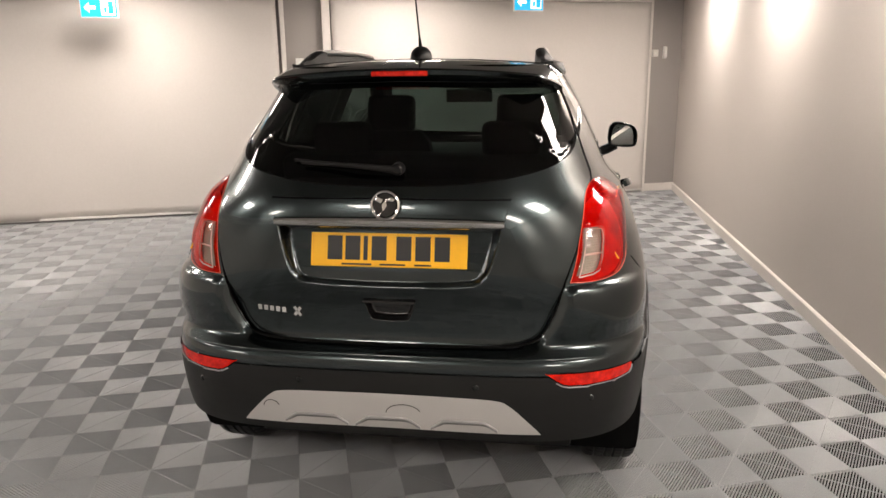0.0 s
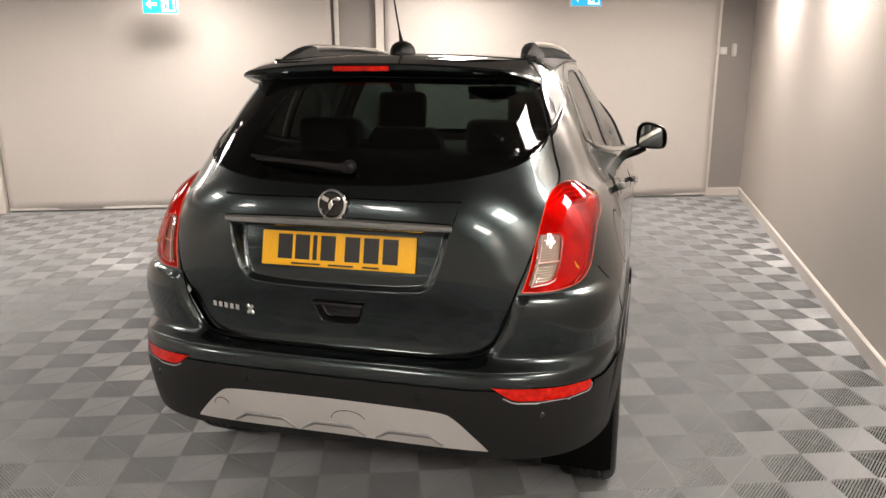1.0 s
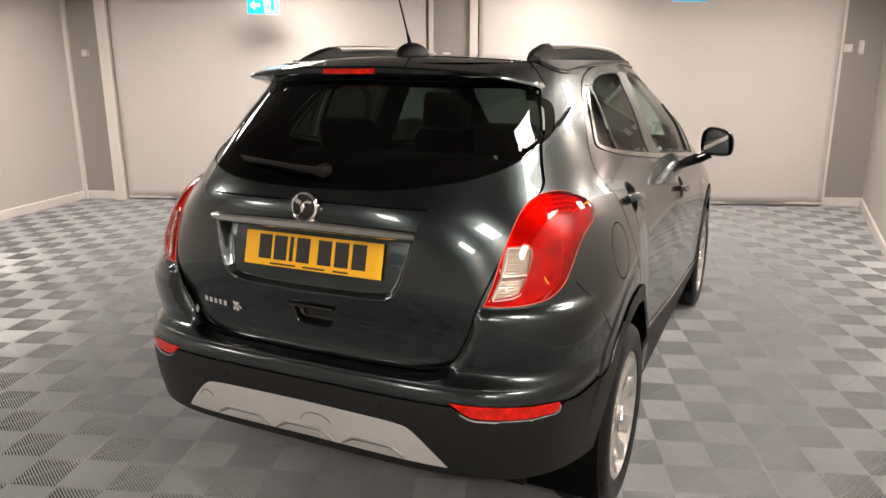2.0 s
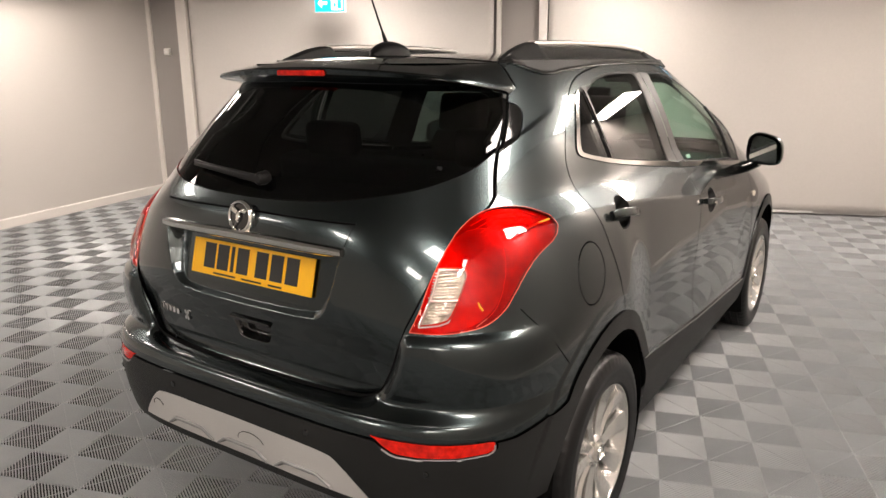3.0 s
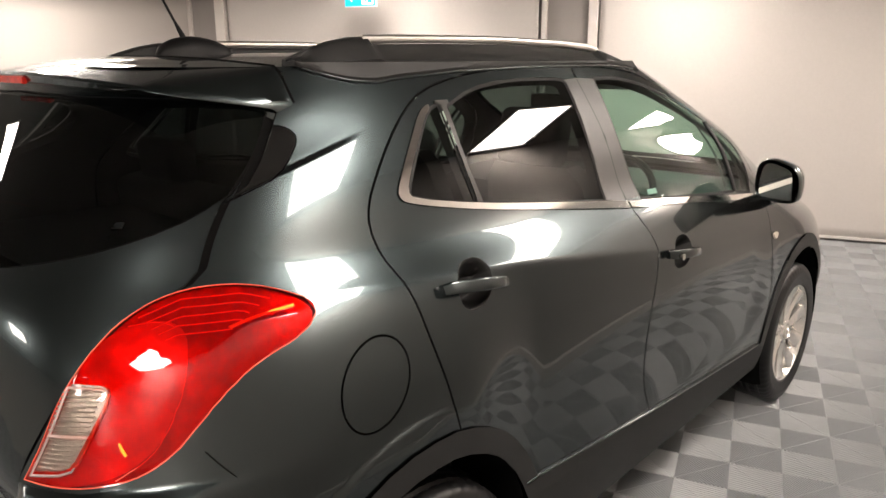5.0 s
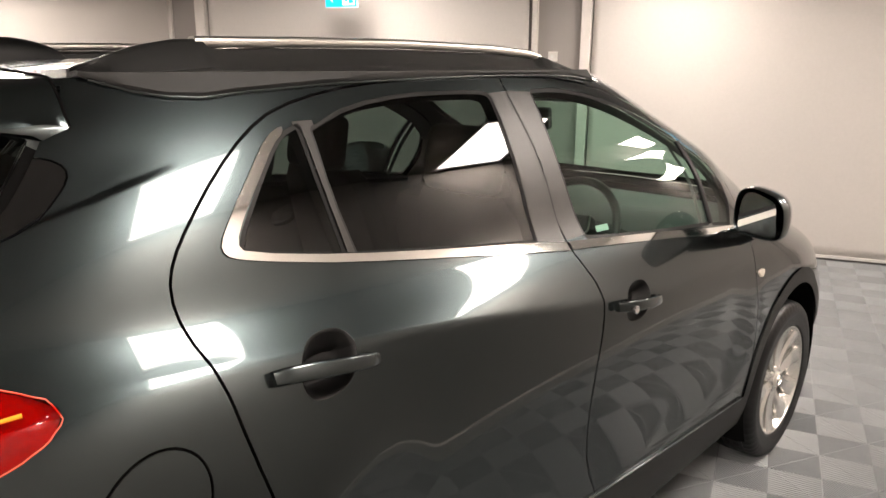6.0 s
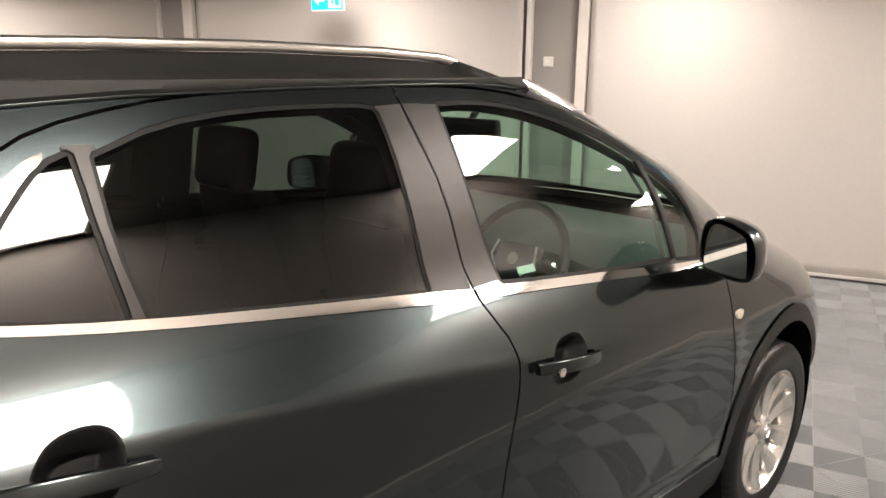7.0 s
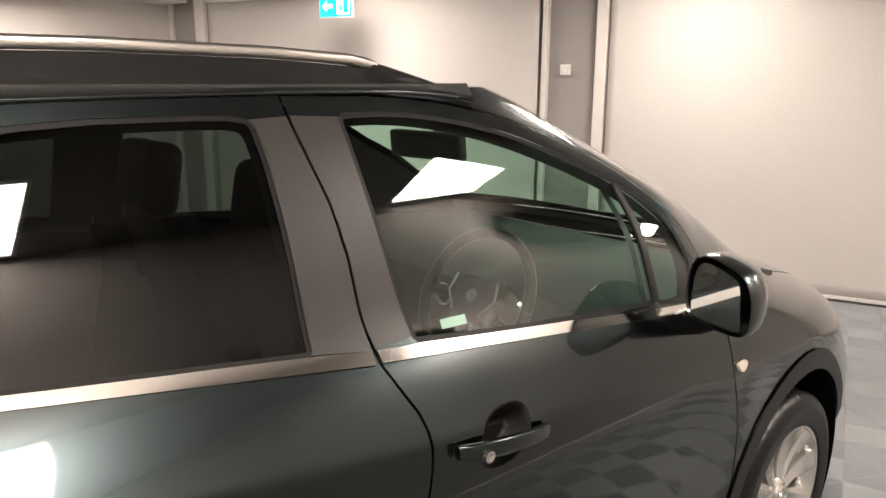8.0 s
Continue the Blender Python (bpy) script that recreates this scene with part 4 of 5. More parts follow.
# ---- the car's body parts ----
soup("body", skin, M["paint"], car, "dark grey metallic painted body shell")
soup("roof", roof, M["paint"], car, "dark grey painted roof")
soup("bonnet", hood, M["paint"], car, "dark grey painted bonnet")
bumper = soup("rear_bumper", rear_bumper, M["paint"], car, "dark grey painted upper bumper")
soup("lower_cladding", clad, M["cladding"], car, "matt black plastic lower cladding", (1, -1), 0.006)
tailgate = soup("tailgate", gate, M["paint"], car, "dark grey painted tailgate")
for s in (1, -1):
    d = soup("rear_door", rear_door, M["paint"], car, "dark grey painted rear door", (s,))
    soup("window", glass_rear, M["glass_dark"], d, "dark privacy glass", (s,), -0.004)
    soup("quarter_window", glass_quarter, M["glass_dark"], d, "dark privacy glass", (s,), -0.004)
    soup("window_seal", surround, M["trim_rubber"], d, "black rubber seal", (s,), -0.002)
    soup("pillar_film", film_r, M["pillar"], d, "satin black pillar film", (s,), 0.0005)
    soup("divider", film_d, M["pillar"], d, "satin black window divider", (s,), 0.003)
    soup("waist_strip", strip_r, M["chrome"], d, "bright chrome waist strip", (s,), 0.004)
    # black material puts the cup's deep shade into its colour
    soup("shaded_handle_cup", cup_r, M["trim_rubber"], d, "", (s,), 0, True)
    d = soup("front_door", front_door, M["paint"], car, "dark grey painted front door", (s,))
    soup("window", glass_front, M["glass_clear"], d, "clear green-tinted glass", (s,), -0.004)
    soup("quarter_window", glass_fquarter, M["glass_clear"], d, "clear green-tinted glass", (s,), -0.004)
    soup("window_seal", front_surround, M["trim_rubber"], d, "black rubber seal", (s,), -0.002)
    soup("pillar_film", film_f, M["pillar"], d, "satin black pillar film", (s,), 0.0005)
    soup("waist_strip", strip_f, M["chrome"], d, "bright chrome waist strip", (s,), 0.004)
    # again black in place of shaded paint
    soup("shaded_handle_cup", cup_f, M["trim_rubber"], d, "", (s,), 0, True)
    soup("fuel_flap" if s == 1 else "wing_plate", fuel_flap, M["paint"], car, "round dark grey fuel flap" if s == 1 else "", (s,))
    c = soup("corner_trim", corner, M["gloss_black"], car, "gloss black corner piece", (s,))
for r, deep in seams:
    across = any(abs(v[0]) < 1e-6 for p in r for v in p)
    for sides in (((1, -1),) if across else ((1,), (-1,))):
        soup("joint", r, M["seam"], car, "", sides, deep)
soup("rear_glass", rear_glass, M["glass_rear"], tailgate, "dark privacy rear glass", (1, -1), -0.003)
soup("plate_recess", scoop, M["paint"], tailgate, "painted recess round the plate", (1, -1), 0, True)
soup("badge_panel", badge_panel, M["paint"], tailgate, "painted trim panel", (1, -1), 0.002)
soup("grip_recess", grip, M["gloss_black"], tailgate, "black release grip recess", (1, -1), 0, True)
soup("windscreen", screen_glass, M["glass_clear"], car, "clear windscreen", (1, -1), -0.003)


# inner trim: the shell's inside, above the waist
def above(polys, z):
    return [p for p in polys if min(v[2] for v in p) > z]


inner = above(skin, 0.7) + above(rear_door, 0.55) + above(front_door, 0.55) + above(gate, 0.75) + film_r + film_f + film_d + surround + front_surround + above(lamp, 0.7)
soup("inner_trim", inner, M["cabin"], car, "dark cabin lining", (1, -1), -0.034, False, True)
soup("headlining", roof, M["headlining"], car, "pale grey headlining", (1, -1), -0.03, False, True)

# tail lamps: clear and red lenses over a bowl
clear_lens, red_lens = carve(lamp, LAMP_CLEAR, OBLIQUE)
LAMP_BOWL = smooth_line([(0.46, 0.935), (0.46, 0.935), (0.628, 0.955), (0.697, 0.993), (0.722, 1.039), (0.738, 1.085), (0.742, 1.131), (0.734, 1.172), (0.690, 1.194), (0.620, 1.184), (0.540, 1.130), (0.46, 1.000)], 2)
bowl_in, bowl_out = carve(red_lens, LAMP_BOWL, OBLIQUE)


def swell(polys, height, edge):
    return push(polys, lambda x, y, z: height * min(1, distance_to(LAMP, flat((x, y, z), OBLIQUE)) / edge) ** 0.6)


for s in (1, -1):
    l = soup("tail_lamp", swell(red_lens, 0.024, 0.06), M["lens_red"], car, "glossy red tail lamp lens", (s,), 0, True)
    soup("clear_lens", swell(clear_lens, 0.024, 0.06), M["lens_clear"], l, "clear reversing lamp lens", (s,), 0, True)
    soup("red_bowl", swell(bowl_in, 0.012, 0.06), M["bowl_red"], l, "bright red reflector bowl", (s,), -0.003)
    soup("deep_bowl", swell(bowl_out, 0.010, 0.06), M["bowl_deep"], l, "deep red reflector", (s,), -0.010)
    soup("clear_bowl", swell(clear_lens, 0.010, 0.06), M["bowl_clear"], l, "silver ribbed reflector", (s,), -0.004)
    soup("rear_reflector", refl, M["reflector_red"], car, "red bumper reflector", (s,), 0.001)
# highlight on the paint lip under each reflector, drawn as a lighter grey tube
for s in (1, -1):
    edge = [p for p in REFLECTOR if p[1] < 0.650]
    line = [Vector((s * a, float(tail_y(a, z - 0.004)) - 0.006, z - 0.004)) for a, z in edge]
    part("reflector_lip_glint", tube(line, 0.0028, 6), M["silver_dark"], car, "grey line for the highlight on the paint lip under the reflector", True)
soup("skid_plate", skid, M["silver"], car, "satin silver skid plate", (1, -1), 0.008)

# ---- fittings on the car's outside ----
from mathutils.bvhtree import BVHTree


def bvh_of(*soups):
    verts, faces = [], []
    for polys in soups:
        for p in polys:
            faces.append(list(range(len(verts), len(verts) + len(p))))
            verts += [v[:3] for v in p]
    return BVHTree.FromPolygons(verts, faces)


TOP_TREE = bvh_of(roof)


def roof_z(x, y):
    hit = TOP_TREE.ray_cast(Vector((abs(x), y, 3)), Vector((0, 0, -1)))
    return hit[0].z if hit[0] else Z_TOP


def on_side(y, z, out=0.0):
    """A place on the right flank, lifted outward."""
    x = float(side_x(y, z))
    n = Vector((1, 0, -(float(side_x(y, z + 0.01)) - float(side_x(y, z - 0.01))) / 0.02)).normalized()
    n.y = -(float(side_x(y + 0.01, z)) - float(side_x(y - 0.01, z))) / 0.02
    n.normalize()
    return Vector((x, y, z)) + n * out


def on_tail(x, z, out=0.0):
    """A place on the tail, lifted rearward."""
    return Vector((x, float(tail_y(x, z)) - out, z))


def sweep(path, outs, ups, prof, bm=None, cap=True):
    """A bar with a closed profile of (out, up) along a path."""
    bm = bm or bmesh.new()
    rings = []
    for i, p in enumerate(path):
        pr = prof(i / (len(path) - 1)) if callable(prof) else prof
        rings.append([bm.verts.new(Vector(p) + outs[i] * a + ups[i] * b) for a, b in pr])
    n = len(rings[0])
    for r, q in zip(rings, rings[1:]):
        for k in range(n):
            bm.faces.new((r[k], r[(k + 1) % n], q[(k + 1) % n], q[k]))
    if cap:
        bm.faces.new(rings[0])
        bm.faces.new(rings[-1][::-1])
    return bm


def round_bar(half_out, half_up, n=10, power=3.0):
    pts = []
    for k in range(n * 2):
        t = 2 * math.pi * k / (n * 2)
        c, s = math.cos(t), math.sin(t)
        pts.append((half_out * math.copysign(abs(c) ** (2 / power), c), half_up * math.copysign(abs(s) ** (2 / power), s)))
    return pts


def mirrored(ob, name, parent, label=""):
    """The same part on the car's left side."""
    me = ob.data.copy()
    me.transform(Matrix.Diagonal((-1, 1, 1, 1)))
    me.flip_normals()
    o = new(name, me)
    o.parent = parent
    if label:
        o["label"] = label
    return o


def pair(name, bm, mat, label="", smooth=True):
    a = part(name, bm, mat, car, label, smooth)
    return a, mirrored(a, name, car, label)


# number plate: yellow, its characters as plain bars
LEAN = math.degrees(math.atan2(0.028, 0.108))
plate = part("number_plate", box((0.520, 0.006, 0.111), (0, 0, 0), 0.003), M["plate_yellow"], tailgate, "yellow number plate with dark bars")
plate.matrix_basis = pose(0, 0.074, 1.040, -LEAN, 0, 0)
for k, (cx, w) in enumerate(((-0.178, 0.05), (-0.118, 0.05), (-0.075, 0.014), (-0.030, 0.05), (0.052, 0.05), (0.115, 0.05), (0.178, 0.05))):
    part("character_bar", box((w, 0.0014, 0.079), (cx, -0.0037, 0.006), 0.0004), M["plate_black"], plate)
for cx, w in ((-0.105, 0.10), (0.015, 0.085), (0.115, 0.055)):
    part("print_line", box((w, 0.0012, 0.0055), (cx, -0.0036, -0.047)), M["plate_black"], plate)

# chrome bar and round badge
xs = np.linspace(-0.378, 0.378, 31)
path = [on_tail(x, 1.141 - 0.006 * (x / 0.378) ** 2, 0.004) for x in xs]
bm = sweep(path, [Vector((0, -1, -0.15)).normalized()] * 31, [Vector((0, -0.15, 1)).normalized()] * 31,
           lambda t: [(a, b * (0.7 + 0.3 * math.sin(math.pi * t) ** 0.4)) for a, b in ((-0.012, -0.020), (0.003, -0.0205), (0.011, -0.008), (0.012, 0.006), (0.007, 0.0125), (-0.012, 0.013))])
part("chrome_bar", bm, M["chrome"], tailgate, "polished chrome bar above the plate", True)
badge = part("badge", lathe([(-0.006, 0.0005), (-0.006, 0.036), (-0.004, 0.038), (-0.004, 0.039)], 40, "y"), M["gloss_black"], tailgate, "round chrome badge with a plain emblem", True)
badge.matrix_basis = pose(0, float(tail_y(0, 1.193)) - 0.010, 1.193, -8, 0, 0)
part("ring", lathe([(0.006, 0.038), (-0.006, 0.038), (-0.011, 0.041), (-0.012, 0.044), (-0.010, 0.047), (-0.004, 0.049), (0.006, 0.049)], 48, "y"), M["chrome"], badge, "chrome ring", True)
bm = bmesh.new()
prof = round_bar(0.004, 0.009)
pts = [Vector((0.030, -0.008, 0.016)), Vector((0.012, -0.010, 0.019)), Vector((-0.004, -0.011, 0.008)), Vector((0.000, -0.011, -0.010)), Vector((-0.012, -0.010, -0.024)), Vector((-0.02, -0.008, -0.031))]
sweep(pts, [Vector((0, -1, 0))] * 6, [Vector((0.6, 0, 0.8))] * 6, lambda t: [(a, b * (0.7 + 1.1 * t)) for a, b in prof], bm)
part("emblem", bm, M["chrome"], badge, "plain chrome emblem", True)
part("emblem_tab", box((0.024, 0.006, 0.016), (-0.020, -0.009, 0.017), 0.003, rot=(0, 25, 0)), M["chrome"], badge, "plain chrome tab")

# model mark as plain chrome blocks
for k in range(5):
    x = -0.452 + 0.0215 * k
    p = on_tail(x, 0.832 - 0.0016 * k, 0.002 - gate_depth(0.83))
    bm = box((0.016, 0.004, 0.018), tuple(p), 0.001, rot=(0, 0, -14))
    part("mark_block", bm, M["chrome"], tailgate, "plain chrome block" if k == 0 else "")
bm = bmesh.new()
for r in (38, -38):
    p = on_tail(-0.318, 0.822, 0.002 - gate_depth(0.82))
    box((0.011, 0.004, 0.038), tuple(p), 0.001, bm=bm, rot=(0, r, -10))
part("mark_cross", bm, M["chrome"], tailgate, "crossed chrome mark")

# grip lip above the release recess
bm = box((0.176, 0.016, 0.010), tuple(on_tail(0, 0.869, 0.003 - gate_depth(0.869))), 0.004)
part("grip_lip", bm, M["gloss_black"], tailgate, "black release grip", True)

# rear wiper
wiper = part("rear_wiper", lathe([(-0.034, 0.0006), (-0.034, 0.012), (-0.028, 0.019), (0.004, 0.022)], 20, "y"), M["trim_rubber"], tailgate, "black rear wiper", True)
wiper.matrix_basis = Matrix.Translation(on_tail(0.030, 1.300, 0.004))
tip = on_tail(-0.300, 1.317, 0.022) - on_tail(0.030, 1.300, 0.004)
pts = [Vector((0.012, -0.026, -0.002)), Vector((-0.05, -0.030, 0.004)), Vector((-0.14, -0.028, 0.012)), tip]
part("arm", sweep(pts, [Vector((0, -1, 0))] * 4, [Vector((0, 0, 1))] * 4, lambda t: [(a, b * (1.5 - 0.9 * t)) for a, b in round_bar(0.006, 0.009)]), M["trim_rubber"], wiper, "", True)
pts = [on_tail(x, 1.300 + 0.02 * (0.03 - x) / 0.33, 0.006) - on_tail(0.030, 1.300, 0.004) for x in np.linspace(-0.02, -0.33, 12)]
part("blade", sweep(pts, [Vector((0, -1, 0))] * 12, [Vector((0, 0, 1))] * 12, round_bar(0.008, 0.005)), M["trim_rubber"], wiper, "", True)

# roof spoiler with the high stop lamp
def top_z(x, y):
    """Height of the roof, or of the flank below it, over a place of the plan."""
    if abs(x) < float(side_x(y, Z_TOP)):
        return roof_z(x, y)
    lo, hi = 1.2, Z_TOP
    for _ in range(30):
        mid = (lo + hi) / 2
        lo, hi = (mid, hi) if float(side_x(y, mid)) > abs(x) else (lo, mid)
    return lo


bm = bmesh.new()
cols = []
for x in np.linspace(-0.556, 0.556, 75):
    a = min(1.0, abs(x) / 0.515)
    tip = max(0.0, (abs(x) - 0.515) / 0.041)
    edge = max(0.0, (a - 0.90) / 0.10)
    yt = 0.330 + 0.100 * a ** 2.4 + 0.05 * edge ** 2 + 0.145 * tip
    zt = 1.616 - 0.030 * a ** 2 - 0.012 * edge - 0.024 * tip
    y0 = 0.640 + 0.06 * a ** 2
    z0 = top_z(x, y0) + 0.001
    row = []
    for k in range(9):
        t = k / 8
        y = y0 + (yt - y0) * t
        z = z0 + (zt - z0) * t + 0.010 * math.sin(math.pi * t) * (1 - 0.4 * a)
        row.append((x, y, z))
    th = 0.030 * (1 - 0.65 * a ** 3)
    row += [(x, yt - 0.004, zt - 0.006), (x, yt + 0.002, zt - th * 0.7), (x, yt + 0.020, zt - th), (x, yt + 0.10 - 0.06 * tip, zt - th - 0.012), (x, max(yt + 0.12 - 0.09 * tip, float(tail_y(min(abs(x), 0.50), 1.555)) + 0.01), 1.560 - 0.012 * a - 0.035 * tip)]
    cols.append([bm.verts.new(v) for v in row])
for r, q in zip(cols, cols[1:]):
    for k in range(len(r) - 1):
        bm.faces.new((r[k], q[k], q[k + 1], r[k + 1]))
bm.faces.new(cols[0]), bm.faces.new(cols[-1][::-1])
front_line = [c[0].co + Vector((0, 0.001, 0.0005)) for c in cols]
spoiler = part("roof_spoiler", bm, M["paint"], tailgate, "dark grey painted roof spoiler", True)
bm = box((0.196, 0.012, 0.017), (0.0, 0.329, 1.598), 0.004)
part("stop_lamp", bm, M["reflector_red"], spoiler, "slim red high stop lamp")

part("spoiler_joint", tube(front_line, 0.0024, 6), M["seam"], spoiler, "black joint between roof and spoiler", True)

# aerial: rounded foot and a thin mast
bm = bmesh.new()
rings = []
for k in range(15):
    t = k / 14
    w = math.sin(math.pi * min(1, max(0.0, t)) ** 0.8) ** 0.6
    y = 0.678 + 0.232 * t
    base = roof_z(0, y) - 0.002
    ring = []
    for j in range(13):
        q = math.pi * j / 12
        ring.append(bm.verts.new((0.041 * max(w, 0.02) * math.cos(q), y, base + 0.050 * max(w, 0.02) * math.sin(q) ** 0.8)))
    rings.append(ring)
for r, q in zip(rings, rings[1:]):
    for j in range(12):
        bm.faces.new((r[j], r[j + 1], q[j + 1], q[j]))
bm.faces.new(rings[0]), bm.faces.new(rings[-1][::-1])
aerial = part("aerial", bm, M["trim_rubber"], car, "black roof aerial", True)
mast = Vector((0, -0.46, 0.89))
m0 = Vector((0.0, 0.765, roof_z(0, 0.765) + 0.040))
part("mast", tube([m0, m0 + mast * 0.03, m0 + mast * 0.05, m0 + mast * 0.42], [0.008, 0.006, 0.0035, 0.0028], 8), M["trim_rubber"], aerial, "", True)

# roof rails: bright bar on a dark skirt with two swelling feet
RAIL_Y = np.array([0.735, 0.80, 0.86, 0.93, 1.00, 1.20, 1.50, 1.80, 1.97, 2.05, 2.13, 2.25])
RAIL_X = np.array([0.482, 0.479, 0.476, 0.473, 0.473, 0.477, 0.483, 0.489, 0.494, 0.505, 0.524, 0.540])
RAIL_Z = np.array([1.640, 1.662, 1.680, 1.692, 1.694, 1.698, 1.700, 1.694, 1.684, 1.664, 1.640, 1.602])
SKIRT_Z = np.array([1.632, 1.610, 1.597, 1.594, 1.602, 1.614, 1.622, 1.625, 1.624, 1.622, 1.618, 1.604])
ys = np.linspace(0.735, 2.25, 94)
bm = bmesh.new()
rings = []
for y in ys:
    x, z, sz = np.interp(y, RAIL_Y, RAIL_X), np.interp(y, RAIL_Y, RAIL_Z), np.interp(y, RAIL_Y, SKIRT_Z)
    foot = max(0.0, 1 - abs(y - 0.90) / 0.11)
    end = min(1.0, (y - 0.72) / 0.10, (2.27 - y) / 0.10)
    drop = 0.018 * (1 - foot) * (1 if 0.98 < y < 2.0 else 0)
    sx = float(side_x(y, min(sz, 1.62))) + 0.004
    zt = z - drop
    inner = x - 0.018 * end - 0.006
    ring = [(sx, sz - 0.004), (sx + 0.003, sz + 0.004), (float(side_x(y, 1.62)) + 0.005, 1.634 if sz < 1.628 else sz + 0.006), (x + (sx - x) * 0.55, sz + (zt - sz) * 0.45), (x + 0.016 * end, zt - 0.006), (x + 0.008, zt), (x - 0.008, zt), (inner, zt - 0.008), (inner - 0.004, roof_z(inner - 0.004, y) - 0.004)]
    rings.append([bm.verts.new((a, y, b)) for a, b in ring])
for r, q in zip(rings, rings[1:]):
    for k in range(len(r)):
        bm.faces.new((r[k], r[(k + 1) % len(r)], q[(k + 1) % len(r)], q[k]))
bm.faces.new(rings[0]), bm.faces.new(rings[-1][::-1])
rails = pair("roof_rail", bm, M["cladding"], "black roof rail with a bright top bar")
ysb = np.linspace(0.965, 2.015, 40)
pts = [Vector((float(np.interp(y, RAIL_Y, RAIL_X)), y, float(np.interp(y, RAIL_Y, RAIL_Z)) - 0.006)) for y in ysb]
bm = sweep(pts, [Vector((1, 0, 0))] * 40, [Vector((0, 0, 1))] * 40, round_bar(0.015, 0.011))
bar = part("top_bar", bm, M["satin_metal"], rails[0], "satin aluminium bar", True)
mirrored(bar, "top_bar", rails[1], "satin aluminium bar")
pts = [on_side(y, float(np.interp(y, RAIL_Y, SKIRT_Z)) - 0.007, 0.003) for y in np.linspace(0.75, 2.2, 50)]
bm = sweep(pts, [Vector((1, 0, 0.3))] * 50, [Vector((0, 0, 1))] * 50, round_bar(0.003, 0.003))
trim = part("ditch_trim", bm, M["paint"], rails[0], "painted roof ditch trim", True)
mirrored(trim, "ditch_trim", rails[1])

# door mirrors
OUT = smooth_line([(0.888, 1.150), (0.887, 1.200), (0.893, 1.246), (0.912, 1.270), (0.945, 1.278), (0.985, 1.272), (1.032, 1.259), (1.052, 1.242), (1.064, 1.215), (1.067, 1.172), (1.061, 1.136), (1.043, 1.122), (1.000, 1.117), (0.930, 1.121), (0.900, 1.129)], 1)
GLASS_OUT = smooth_line([(0.908, 1.140), (0.908, 1.184), (0.916, 1.238), (0.930, 1.258), (0.950, 1.264), (0.990, 1.256), (1.025, 1.244), (1.034, 1.228), (1.038, 1.180), (1.040, 1.140), (1.032, 1.132), (1.000, 1.131), (0.920, 1.134)], 1)
cx, cz = 0.980, 1.195
bm = bmesh.new()
rings = []
for y, k, dx in ((2.572, 0.90, 0), (2.566, 0.965, 0), (2.572, 1.0, 0), (2.615, 1.0, 0), (2.655, 0.94, -0.004), (2.690, 0.80, -0.010), (2.712, 0.58, -0.015), (2.722, 0.28, -0.018)):
    rings.append([bm.verts.new((cx + dx + (x - cx) * k, y - 0.28 * (x - 0.95), cz + (z - cz) * k)) for x, z in OUT])
n = len(OUT)
for r, q in zip(rings, rings[1:]):
    for k in range(n):
        bm.faces.new((r[k], r[(k + 1) % n], q[(k + 1) % n], q[k]))
bm.faces.new(rings[-1])
mirrors = pair("door_mirror", bm, M["paint"], "dark grey door mirror housing with a black rim")
bm = bmesh.new()
bm.faces.new([bm.verts.new((x, 2.5645 - 0.28 * (x - 0.95) - 0.05 * (z - 1.19), z)) for x, z in GLASS_OUT])
glass_face = part("mirror_glass", bm, M["mirror"], mirrors[0], "mirror glass")
mirrored(glass_face, "mirror_glass", mirrors[1], "mirror glass")
pts = [Vector(on_side(2.70, 1.075, -0.02)), Vector((0.850, 2.690, 1.080)), Vector((0.890, 2.670, 1.096)), Vector((0.945, 2.640, 1.130))]
bm = sweep(pts, [Vector((0, 1, 0))] * 4, [Vector((-0.3, 0, 1))] * 4, lambda t: [(a * (1.2 - 0.35 * t), b) for a, b in round_bar(0.052, 0.030)])
arm = part("mirror_arm", bm, M["gloss_black"], mirrors[0], "black mirror arm", True)
mirrored(arm, "mirror_arm", mirrors[1], "black mirror arm")
bm = sweep([on_side(y, 1.087, 0.004) for y in (2.62, 2.70, 2.78)], [Vector((1, 0, 0.3))] * 3, [Vector((0, 0, 1))] * 3, round_bar(0.008, 0.022))
foot = part("mirror_foot", bm, M["gloss_black"], mirrors[0], "", True)
mirrored(foot, "mirror_foot", mirrors[1])


